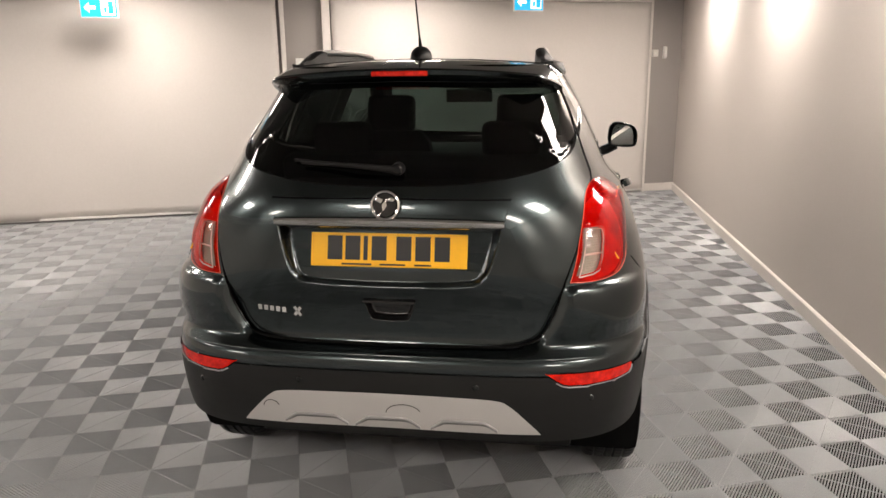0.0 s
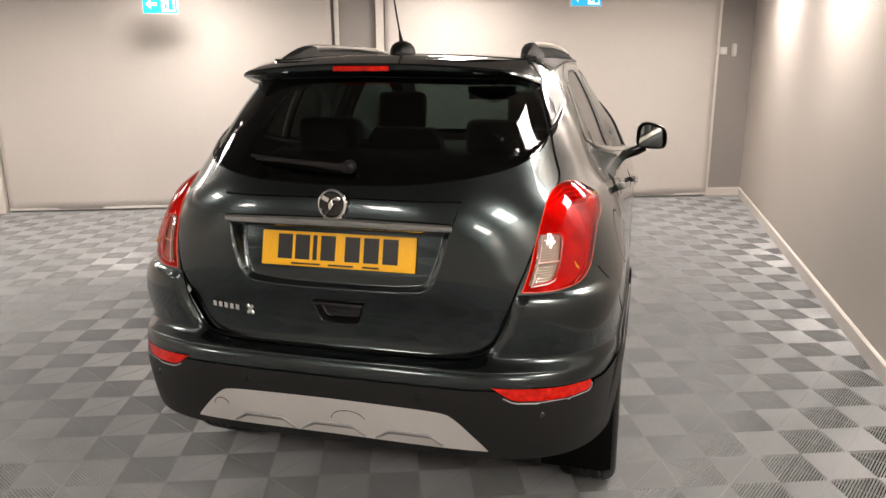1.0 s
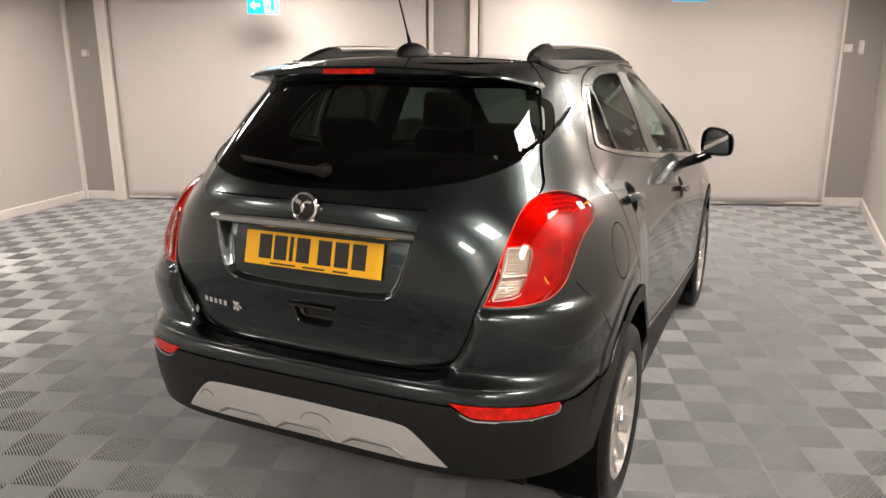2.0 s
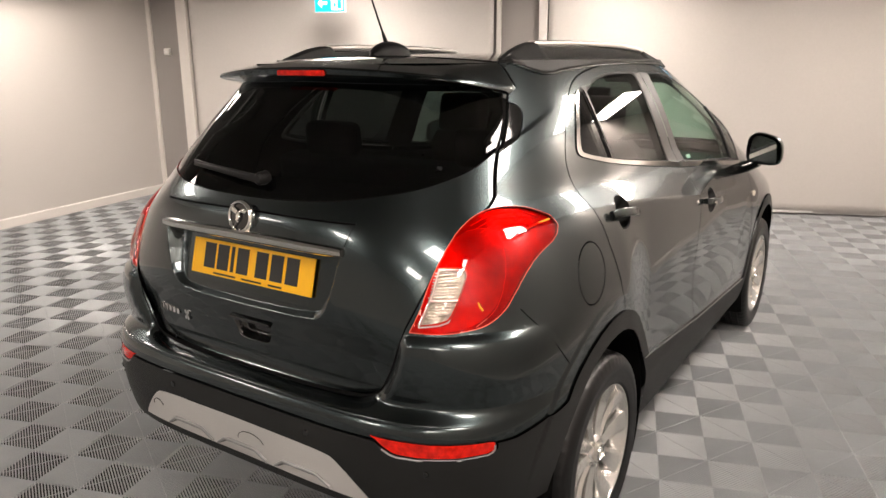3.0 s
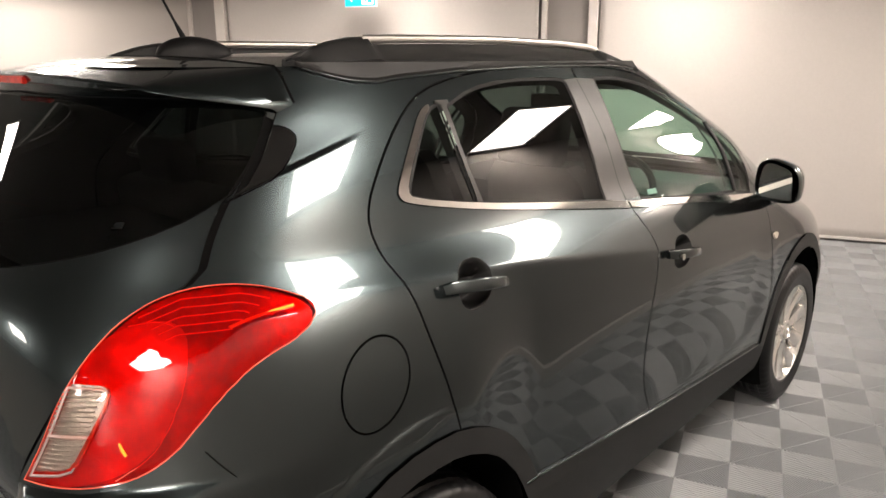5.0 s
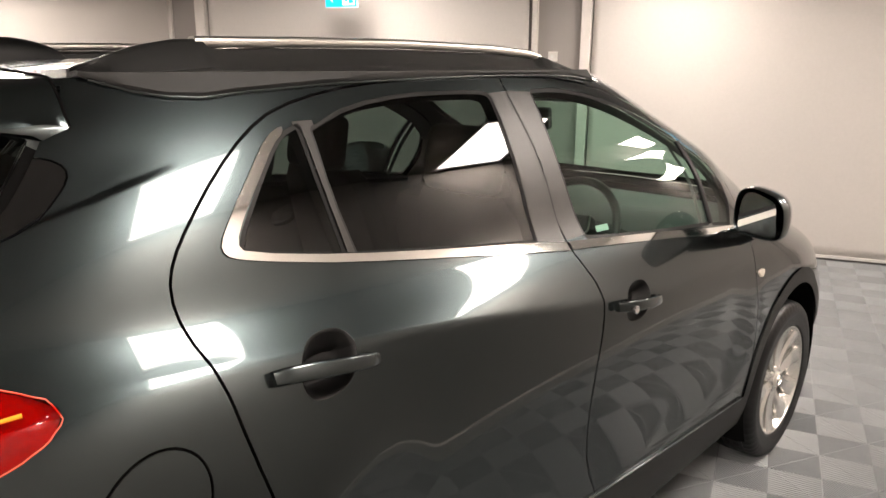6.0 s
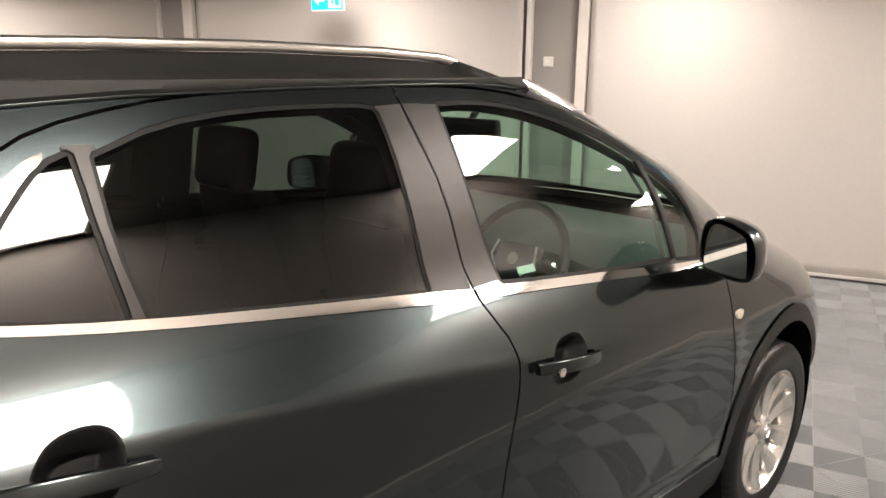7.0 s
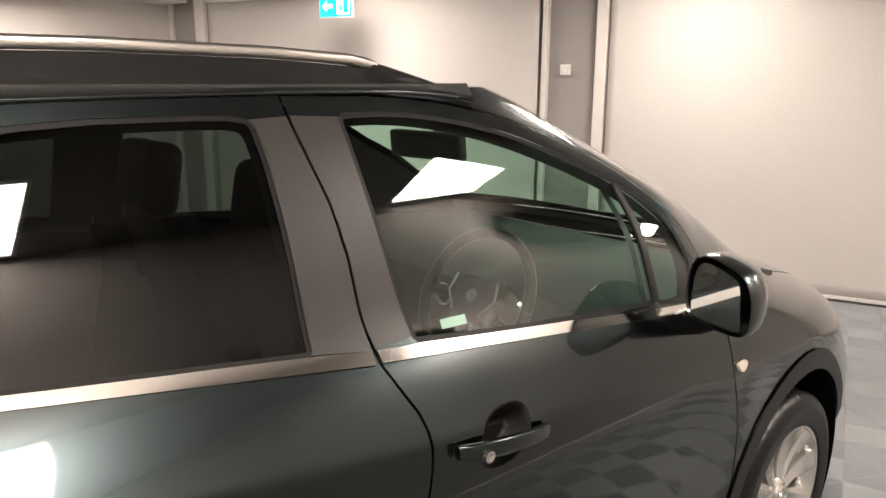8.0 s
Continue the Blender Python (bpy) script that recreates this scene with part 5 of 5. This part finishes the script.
# door handles
def door_handle(y0, z0, y1, z1, lock):
    n = 18
    pts, outs, ups = [], [], []
    for k in range(n):
        t = k / (n - 1)
        y, z = y0 + (y1 - y0) * t, z0 + (z1 - z0) * t
        lift = 0.010 + 0.024 * math.sin(math.pi * min(1, t * 1.02)) ** 0.55
        pts.append(on_side(y, z, lift))
        outs.append((on_side(y, z, 1) - on_side(y, z, 0)).normalized())
        ups.append(outs[-1].cross(Vector((0, 1, 0))).normalized() * -1)
    bm = sweep(pts, outs, ups, lambda t: [(a, b * (0.80 + 0.25 * math.sin(math.pi * t) ** 0.5 - 0.15 * t)) for a, b in round_bar(0.0078, 0.0160, 10, 4.2)])
    hs = pair("door_handle", bm, M["paint"], "dark grey painted pull handle")
    if lock:
        p = on_side(1.948, 1.012, 0.040)
        bm = lathe([(0.0, 0.0004), (0.003, 0.008), (0.002, 0.011), (-0.006, 0.011)], 20, "x")
        bmesh.ops.transform(bm, matrix=Matrix.Translation(p), verts=bm.verts[:])
        part("key_lock", bm, M["chrome"], hs[0], "small chrome key lock", True)


door_handle(0.876, 1.139, 1.098, 1.115, False)
door_handle(1.902, 1.026, 2.130, 1.000, True)

# black bar between the front window and its quarter pane
pts = [on_side(2.619 - 0.028 * t, 1.397 - 0.258 * t, -0.001) for t in np.linspace(0, 1, 14)]
bm = sweep(pts, [Vector((1, 0, 0.4)).normalized()] * 14, [Vector((0, 1, 0))] * 14, round_bar(0.006, 0.0125))
pair("window_bar", bm, M["trim_rubber"], "black window bar")

# side repeaters, parking sensors, sill edge, bumper edge, tow covers
bm = bmesh.new()
y0, z0 = 2.905, 0.915
o = smooth_line([(-0.030, 0.012), (0.022, 0.016), (0.032, 0.004), (0.012, -0.018), (-0.010, -0.016)], 2)
ra = [bm.verts.new(on_side(y0 + a, z0 + b, 0.001)) for a, b in o]
rb = [bm.verts.new(on_side(y0 + a * 0.85, z0 + b * 0.85, 0.008)) for a, b in o]
for k in range(len(o)):
    bm.faces.new((ra[k], ra[(k + 1) % len(o)], rb[(k + 1) % len(o)], rb[k]))
bm.faces.new(rb)
pair("side_repeater", bm, M["indicator"], "clear amber-white side repeater lamp")
for x in (0.295, 0.662):
    p = on_tail(x, 0.617 if x < 0.5 else 0.577, 0.004)
    bm = lathe([(-0.004, 0.0004), (-0.004, 0.009), (-0.002, 0.011), (0.006, 0.011)], 18, "y")
    bmesh.ops.transform(bm, matrix=Matrix.Translation(p), verts=bm.verts[:])
    pair("parking_sensor", bm, M["gloss_black"], "round black parking sensor")
pts = [on_side(y, z, 0.004) for y, z in zip(np.linspace(1.135, 2.864, 40), np.interp(np.linspace(1.135, 2.864, 40), [1.135, 1.843, 2.864], [0.563, 0.504, 0.429]))]
bm = sweep(pts, [Vector((1, 0, 0))] * 40, [Vector((0, 0, 1))] * 40, round_bar(0.0055, 0.004))
pair("sill_edge", bm, M["paint"], "painted sill edge")
xs = np.linspace(-0.80, 0.80, 61)
bm = sweep([on_tail(x, 0.702 + 0.004 * abs(x), 0.0) for x in xs], [Vector((0, -1, 0))] * 61, [Vector((0, 0, 1))] * 61, lambda t: [(a * min(1, 8 * t, 8 * (1 - t)), b * min(1, 8 * t, 8 * (1 - t)) + 0) for a, b in round_bar(0.004, 0.008, 10, 2.2)])
part("bumper_ledge", bm, M["paint"], bumper, "rounded painted bumper ledge", True)

# skid plate's folded lower lip, scallops and covers
for c in (-0.245, 0.0, 0.255):
    o = [(c - 0.115, 0.455), (c - 0.070, 0.487), (c - 0.055, 0.490), (c + 0.055, 0.490), (c + 0.070, 0.487), (c + 0.115, 0.455)]
    xs = np.linspace(c - 0.11, c + 0.11, 23)
    zz = [float(np.interp(x, [p[0] for p in o], [p[1] for p in o])) for x in xs]
    bm = sweep([on_tail(x, z, 0.010) for x, z in zip(xs, zz)], [Vector((0, -1, 0))] * 23, [Vector((0, 0, 1))] * 23, round_bar(0.006, 0.005))
    part("skid_rib", bm, M["silver_dark"], car, "moulded rib of the skid plate", True)
    bm = bmesh.new()
    va = [bm.verts.new(on_tail(x, z - 0.004, 0.0100)) for x, z in zip(xs, zz)]
    vb = [bm.verts.new(on_tail(x, 0.446, 0.002)) for x in xs]
    for k in range(22):
        bm.faces.new((va[k], va[k + 1], vb[k + 1], vb[k]))
    part("skid_scallop", bm, M["alloy_dark"], car, "grey scalloped lower edge")
for c, z, w, h in ((-0.40, 0.520, 0.028, 0.024), (0.055, 0.520, 0.058, 0.034)):
    pts = []
    for k in range(26):
        q = math.radians(15 + 165 * k / 25)
        pts.append(on_tail(c + w * math.cos(q), z + h * math.sin(q) - 0.01, 0.0085))
    part("cover_line", tube(pts, 0.0012, 5), M["seam"], car, "thin joint of a round cover")

# underbody, wheel-arch liners, exhaust
bm = box((1.24, 3.3, 0.10), (0, 2.05, 0.235), 0.015)
box((1.60, 1.62, 0.05), (0, 2.05, 0.290), 0.015, bm=bm)
box((1.30, 0.36, 0.06), (0, 0.36, 0.455), 0.02, bm=bm)
box((0.9, 0.5, 0.10), (0, 0.62, 0.40), 0.03, bm=bm)
part("underbody", bm, M["cladding"], car, "black underbody panels")
part("cabin_floor", box((1.40, 2.6, 0.03), (0, 1.95, 0.47)), M["cabin"], car, "dark cabin floor")
for hub in (REAR_HUB, FRONT_HUB):
    bm = bmesh.new()
    prof = ((0.870, 0.392), (0.84, 0.402), (0.60, 0.402), (0.56, 0.36), (0.54, 0.10))
    rings = []
    for x, r in prof:
        rings.append([bm.verts.new((x, hub + r * math.cos(a), 0.39 + r * math.sin(a))) for a in np.linspace(-0.55, math.pi + 0.55, 40)])
    for r, q in zip(rings, rings[1:]):
        for k in range(39):
            bm.faces.new((r[k], r[k + 1], q[k + 1], q[k]))
    pair("arch_liner", bm, M["seam"], "black wheel-arch liner")
part("exhaust_pipe", lathe([(0.16, 0.030), (0.158, 0.026), (0.45, 0.026), (0.45, 0.030), (0.16, 0.030)], 24, "y"), M["disc"], car, "dull steel exhaust tail pipe", True).location = (0.60, 0.16, 0.295)

# ribs behind the reversing lamp's clear lens
for s in (1, -1):
    bm = bmesh.new()
    for z in np.linspace(0.976, 1.096, 17):
        if abs(z - 1.030) < 0.005:
            continue
        a0 = float(np.interp(z, [0.962, 1.020, 1.103], [0.505, 0.524, 0.553])) / R2
        a1 = float(np.interp(z, [0.966, 1.035, 1.096], [0.556, 0.598, 0.616])) / R2
        pts = []
        for a in np.linspace(a0, a1, 6):
            xx = np.linspace(0.45, 0.85, 160)
            yy = tail_y(xx, z)
            k = int(np.argmin(np.abs(xx + yy - a)))
            pts.append(Vector((float(xx[k]) * s, float(yy[k]) - 0.010, z)))
        tube(pts, 0.0018, 5, bm)
    part("lens_ribs", bm, M["bowl_clear"], next(o for o in car.children if o.name.startswith("tail_lamp") and o.data.vertices[0].co.x * s > 0), "silver ribs behind the lens")

# inner pieces of the tail lamps: a curved light guide and an amber strip
def lamp_point(a, z, out):
    xx = np.linspace(0.40, 0.86, 400)
    yy = tail_y(xx, z)
    k = int(np.argmin(np.abs((xx + yy) * R2 - a)))
    return Vector((float(xx[k]) + out * R2, float(yy[k]) - out * R2, z))


M["lens_frame"] = material("lens_frame_pale", (0.62, 0.45, 0.42), 0.25, 0.3)
M["guide"] = material("lamp_guide_red", (0.95, 0.16, 0.10), 0.12, coat=1.0)
M["amber"] = material("lamp_amber", (0.95, 0.42, 0.03), 0.15, coat=1.0)
for s in (1, -1):
    holder = next(o for o in car.children if o.name.startswith("tail_lamp") and o.data.vertices[0].co.x * s > 0)
    flip = Matrix.Diagonal((s, 1, 1, 1))
    edge = list(LAMP_CLEAR) + [LAMP_CLEAR[0]]
    part("lens_frame", tube([flip @ lamp_point(a, z, 0.016) for a, z in edge], 0.0022, 6), M["lens_frame"], holder, "pale rim of the clear lens", True)
    part("lens_divider", tube([flip @ lamp_point(a, 1.030, 0.016) for a in (0.524, 0.560, 0.600)], 0.0036, 6), M["lens_frame"], holder, "pale bar across the clear lens", True)
    line = [(0.640, 0.962), (0.699, 0.993), (0.724, 1.039), (0.740, 1.085), (0.744, 1.131), (0.736, 1.172), (0.692, 1.195), (0.640, 1.190)]
    bm = tube([flip @ lamp_point(a, z, 0.010) for a, z in smooth_line(line, 2, False)], 0.0010, 8)
    part("light_guide", bm, M["guide"], holder, "pale red light guide", True)
    bm = tube([flip @ lamp_point(a, z, 0.024) for a, z in smooth_line([(0.806, 1.173), (0.852, 1.184), (0.910, 1.188)], 2, False)], 0.0035, 8)
    # highlight along the lens edge, put in as a thin pale red tube
    rim = [lamp_point(a, z, 0.0015) for a, z in LAMP]
    part("lamp_edge_glint", tube([flip @ p for p in rim + rim[:1]], 0.0013, 6), M["guide"], holder, "thin pale red line for the highlight along the lens edge", True)
    for k in range(5):
        top = [(a, float(np.interp(a, [0.59, 0.65, 0.722, 0.818, 0.906], [1.165, 1.214, 1.237, 1.233, 1.203])) - 0.014 - 0.013 * k) for a in np.linspace(0.655 + 0.012 * k, 0.865 - 0.014 * k, 14)]
        part("reflector_rib", tube([flip @ lamp_point(a, z, 0.011) for a, z in top], 0.0014, 6), M["guide"], holder, "pale red reflector rib", True)
    part("amber_strip", bm, M["amber"], holder, "amber indicator strip", True)
    bm = tube([flip @ lamp_point(a, z, 0.023) for a, z in ((0.648, 1.024), (0.653, 1.012), (0.659, 1.003))], 0.003, 8)
    part("amber_spot", bm, M["amber"], holder, "short amber reflex strip", True)

# joint between the bumper and the rear wing
pts = [on_side(0.300 + 0.16 * t, 0.984 - 0.20 * t ** 0.9, 0.0006) for t in np.linspace(0, 1, 12)]
pair("bumper_joint", tube(pts, 0.0013, 6), M["seam"], "thin black joint of the bumper")

# ---- wheels: tyre with tread, alloy rim of five twin spokes, disc and hub ----
def wheel(cx, cy, turn):
    sides = 180
    half, r_out = 0.1075, 0.345
    prof = [(-0.092, 0.236, 0), (-0.104, 0.246, 0), (-0.109, 0.275, 0), (-0.108, 0.305, 0), (-0.100, 0.328, 1), (-0.086, 0.340, 1), (-0.064, 0.3445, 1), (-0.056, 0.337, 0), (-0.048, 0.345, 0.6), (-0.022, 0.3455, 0.6),
            (-0.017, 0.337, 0), (-0.009, 0.3455, 0), (0.009, 0.3455, 0), (0.017, 0.337, 0), (0.022, 0.3455, 0.6), (0.048, 0.345, 0.6), (0.056, 0.337, 0), (0.064, 0.3445, 1), (0.086, 0.340, 1), (0.100, 0.328, 1), (0.108, 0.305, 0),
            (0.1095, 0.290, 0), (0.1085, 0.287, 0), (0.1095, 0.275, 0), (0.104, 0.246, 0), (0.092, 0.236, 0)]
    bm = bmesh.new()
    rings = []
    for a, r, g in prof:
        ring = []
        for k in range(sides):
            t = 2 * math.pi * (k + 0.6 * a / half) / sides
            rr = r - (0.0030 * g if k % 3 == 0 else 0)
            ring.append(bm.verts.new((a, rr * math.cos(t), rr * math.sin(t))))
        rings.append(ring)
    for r, q in zip(rings, rings[1:]):
        for k in range(sides):
            bm.faces.new((r[k], r[(k + 1) % sides], q[(k + 1) % sides], q[k]))
    w = new("wheel")
    w.parent = car
    w["label"] = "silver alloy wheel with a black tyre"
    tyre = part("tyre", bm, M["rubber"], w, "black rubber tyre", True)
    bm = lathe([(-0.094, 0.238), (-0.094, 0.228), (-0.070, 0.214), (0.040, 0.208), (0.080, 0.222), (0.090, 0.229), (0.098, 0.233), (0.0995, 0.238), (0.094, 0.240)], 72)
    part("rim", bm, M["alloy"], w, "silver alloy rim", True)
    # spokes: ten blades in five pairs
    for k in range(5):
        for side in (-1, 1):
            bm = bmesh.new()
            rows = []
            for i in range(9):
                t = i / 8
                r = 0.036 + (0.226 - 0.036) * t
                ang = math.radians(72 * k + side * (20.5 - 4.5 * t) + 9)
                half_w = 0.0165 + 0.027 * t ** 1.3
                face = 0.070 + 0.018 * t ** 1.5 - 0.010 * math.sin(math.pi * t)
                u, v = Vector((0, math.cos(ang), math.sin(ang))), Vector((0, -math.sin(ang), math.cos(ang)))
                ridge = side * half_w * 0.45
                pts = [(-half_w, -0.016), (-half_w * 0.96, 0.0), (ridge, 0.010), (half_w * 0.96, 0.0), (half_w, -0.016), (half_w * 0.7, -0.034), (-half_w * 0.7, -0.034)]
                rows.append([bm.verts.new(u * r + v * a + Vector((face + b, 0, 0))) for a, b in pts])
            for r0, r1 in zip(rows, rows[1:]):
                for j in range(7):
                    bm.faces.new((r0[j], r0[(j + 1) % 7], r1[(j + 1) % 7], r1[j]))
            bm.faces.new(rows[0]), bm.faces.new(rows[-1][::-1])
            bmesh.ops.recalc_face_normals(bm, faces=bm.faces[:])
            part("spoke", bm, M["alloy"], w, "", True)
    part("hub", lathe([(0.02, 0.070), (0.050, 0.066), (0.072, 0.056), (0.080, 0.046), (0.076, 0.036), (0.076, 0.034)], 48), M["alloy"], w, "silver hub", True)
    cap = part("centre_cap", lathe([(0.070, 0.034), (0.086, 0.033), (0.090, 0.029), (0.088, 0.026), (0.090, 0.012), (0.091, 0.0004)], 40), M["satin_metal"], w, "round centre cap", True)
    part("cap_ring", lathe([(0.0885, 0.029), (0.094, 0.027), (0.094, 0.024), (0.0885, 0.022)], 40), M["chrome"], cap, "chrome ring", True)
    for k in range(5):
        a = math.radians(72 * k + 45)
        bm = lathe([(0.062, 0.011), (0.074, 0.010), (0.076, 0.007), (0.076, 0.0004)], 6)
        bmesh.ops.transform(bm, matrix=Matrix.Translation((0, 0.053 * math.cos(a), 0.053 * math.sin(a))), verts=bm.verts[:])
        part("wheel_bolt", bm, M["satin_metal"], w)
    part("brake_disc", lathe([(-0.02, 0.02), (-0.02, 0.145), (0.002, 0.145), (0.002, 0.02)], 48), M["disc"], w, "dark steel brake disc", True)
    part("inner_barrel", lathe([(-0.05, 0.02), (-0.05, 0.205)], 48), M["seam"], w)
    w.matrix_basis = pose(cx, cy, HUB_Z, turn, 0, 0)
    return w


first = wheel(0.778, REAR_HUB, 12)
copy_thing(first, pose(0.778, FRONT_HUB, HUB_Z, 20, 0, 0))
for y, a in ((REAR_HUB, 33), (FRONT_HUB, 5)):
    copy_thing(first, pose(-0.778, y, HUB_Z, a, 0, 180))

# ---- cabin: seats, dash, steering wheel ----
def cushion(size, at, rot=(0, 0, 0), bevel=0.04):
    return box(size, at, bevel, rot=rot, segments=4)


def seat(x, y):
    s = new("front_seat")
    s.parent = car
    s["label"] = "black cloth front seat"
    part("seat_base", cushion((0.50, 0.50, 0.16), (x, y + 0.24, 0.70)), M["fabric"], s, "", True)
    bm = bmesh.new()
    rows = []
    for k in range(10):
        t = k / 9
        z = 0.72 + 0.56 * t
        yy = y + 0.02 - 0.17 * t
        w = 0.245 - 0.05 * t ** 2 - (0.04 if k == 9 else 0)
        th = 0.075 - 0.02 * t
        rows.append([bm.verts.new((x + a * w, yy + b * th, z)) for a, b in ((-1, 0.9), (-0.75, 0.35), (0, 0.3), (0.75, 0.35), (1, 0.9), (1, -0.6), (0.7, -1), (-0.7, -1), (-1, -0.6))])
    for r, q in zip(rows, rows[1:]):
        for j in range(9):
            bm.faces.new((r[j], r[(j + 1) % 9], q[(j + 1) % 9], q[j]))
    bm.faces.new(rows[0]), bm.faces.new(rows[-1][::-1])
    part("backrest", bm, M["fabric"], s, "", True)
    head = part("headrest", cushion((0.265, 0.10, 0.20), (x, y - 0.165, 1.375), (-10, 0, 0), 0.045), M["fabric"], s, "", True)
    for dx in (-0.06, 0.06):
        part("headrest_post", tube([(x + dx, y - 0.15, 1.22), (x + dx, y - 0.16, 1.32)], 0.007, 8), M["satin_metal"], head)


seat(0.36, 2.03)
seat(-0.36, 2.03)
bench = new("rear_bench")
bench.parent = car
bench["label"] = "black cloth rear bench with headrests"
part("bench_base", cushion((1.25, 0.48, 0.16), (0, 1.22, 0.70)), M["fabric"], bench, "", True)
part("bench_back", cushion((1.25, 0.14, 0.58), (0, 0.90, 0.98), (8, 0, 0), 0.05), M["fabric"], bench, "", True)
for x in (-0.36, 0.36):
    part("headrest", cushion((0.25, 0.09, 0.14), (x, 0.865, 1.330), (4, 0, 0), 0.04), M["fabric"], bench, "", True)
part("load_cover", box((1.14, 0.50, 0.015), (0, 0.56, 1.16), 0.005), M["cabin"], car, "dark load cover")

# dash with a soft top, binnacle and vents
bm = bmesh.new()
rows = []
for x in np.linspace(-0.72, 0.72, 25):
    hood = max(0, 1 - ((x - 0.36) / 0.20) ** 2)
    prof = ((2.66 - 0.05 * hood, 0.62), (2.60 - 0.06 * hood, 0.80), (2.57 - 0.05 * hood, 0.96), (2.60 - 0.06 * hood, 1.045 + 0.05 * hood), (2.72, 1.075 + 0.045 * hood), (2.95, 1.085), (3.30, 1.075), (3.42, 1.05), (3.42, 0.62))
    rows.append([bm.verts.new((x, y, z)) for y, z in prof])
for r, q in zip(rows, rows[1:]):
    for k in range(8):
        bm.faces.new((r[k], r[k + 1], q[k + 1], q[k]))
bm.faces.new(rows[0]), bm.faces.new(rows[-1][::-1])
dash = part("dashboard", bm, M["dash"], car, "dark grey moulded dashboard", True)
for x in (0.64, 0.20, 0.10):
    ob = part("air_vent", lathe([(0.0, 0.036), (-0.012, 0.034), (-0.010, 0.030), (0.0, 0.029)], 28, "y"), M["satin_metal"], dash, "bright-ringed air vent", True)
    ob.location = (x, 2.565, 1.00)
for x in (0.30, 0.42):
    ob = part("dial_ring", lathe([(0.0, 0.050), (-0.01, 0.048), (-0.008, 0.045), (0.0, 0.044)], 32, "y"), M["chrome"], dash, "chrome dial ring", True)
    ob.location = (x, 2.515, 1.035)

M["wheel_rim"] = material("steering_leather", (0.016, 0.016, 0.016), 0.42, bump=0.2, scale=300)
sw = new("steering_wheel")
sw.parent = car
sw["label"] = "black leather steering wheel with satin inserts"
sw.matrix_basis = pose(0.36, 2.44, 1.075, 62, 0, 0)
bm = tube([(0.183 * math.cos(a), 0.183 * math.sin(a), 0) for a in np.linspace(0, 2 * math.pi, 49)], 0.0155, 10)
part("rim", bm, M["wheel_rim"], sw, "", True)
part("boss", box((0.16, 0.13, 0.05), (0, -0.005, -0.015), 0.025, segments=3), M["wheel_rim"], sw, "", True)
for a in (-4, 184, 270):
    c, s = math.cos(radians(a)), math.sin(radians(a))
    part("spoke", tube([(0.06 * c, 0.06 * s, -0.012), (0.12 * c, 0.12 * s, -0.008), (0.178 * c, 0.178 * s, 0)], [0.022, 0.017, 0.014], 8, flat=0.5), M["wheel_rim"], sw, "", True)
for sgn in (-1, 1):
    part("insert", tube([(sgn * 0.05, -0.05, 0.012), (sgn * 0.085, 0.0, 0.014), (sgn * 0.075, 0.05, 0.012)], 0.004, 6), M["satin_metal"], sw, "satin metal insert", True)
part("boss_mark", lathe([(0.0, 0.020), (0.004, 0.019), (0.005, 0.0004)], 24, "z"), M["satin_metal"], sw, "plain round boss mark", True).location = (0, 0, 0.010)
part("inner_mirror", box((0.30, 0.035, 0.085), (0, 2.58, 1.445), 0.016, rot=(6, 0, 6), segments=3), M["cabin"], car, "black inner mirror", True)
part("mirror_stem", tube([(0, 2.60, 1.46), (0, 2.66, 1.53)], 0.012, 8), M["cabin"], car)
for s in (1, -1):
    part("sun_visor", box((0.36, 0.16, 0.02), (0.36 * s, 2.36, 1.555), 0.008, rot=(-20, 0, 0)), M["headlining"], car, "grey sun visor")
# small inspection label inside the driver's window
p = on_side(2.0, 1.213, -0.008)
lab = part("window_label", box((0.002, 0.060, 0.018), (0, 0, 0)), M["sticker"], car, "small pale green window label")
lab.matrix_basis = Matrix.Translation(p) @ pose(0, 0, 0, -2, -26, 0)

lay_floor()
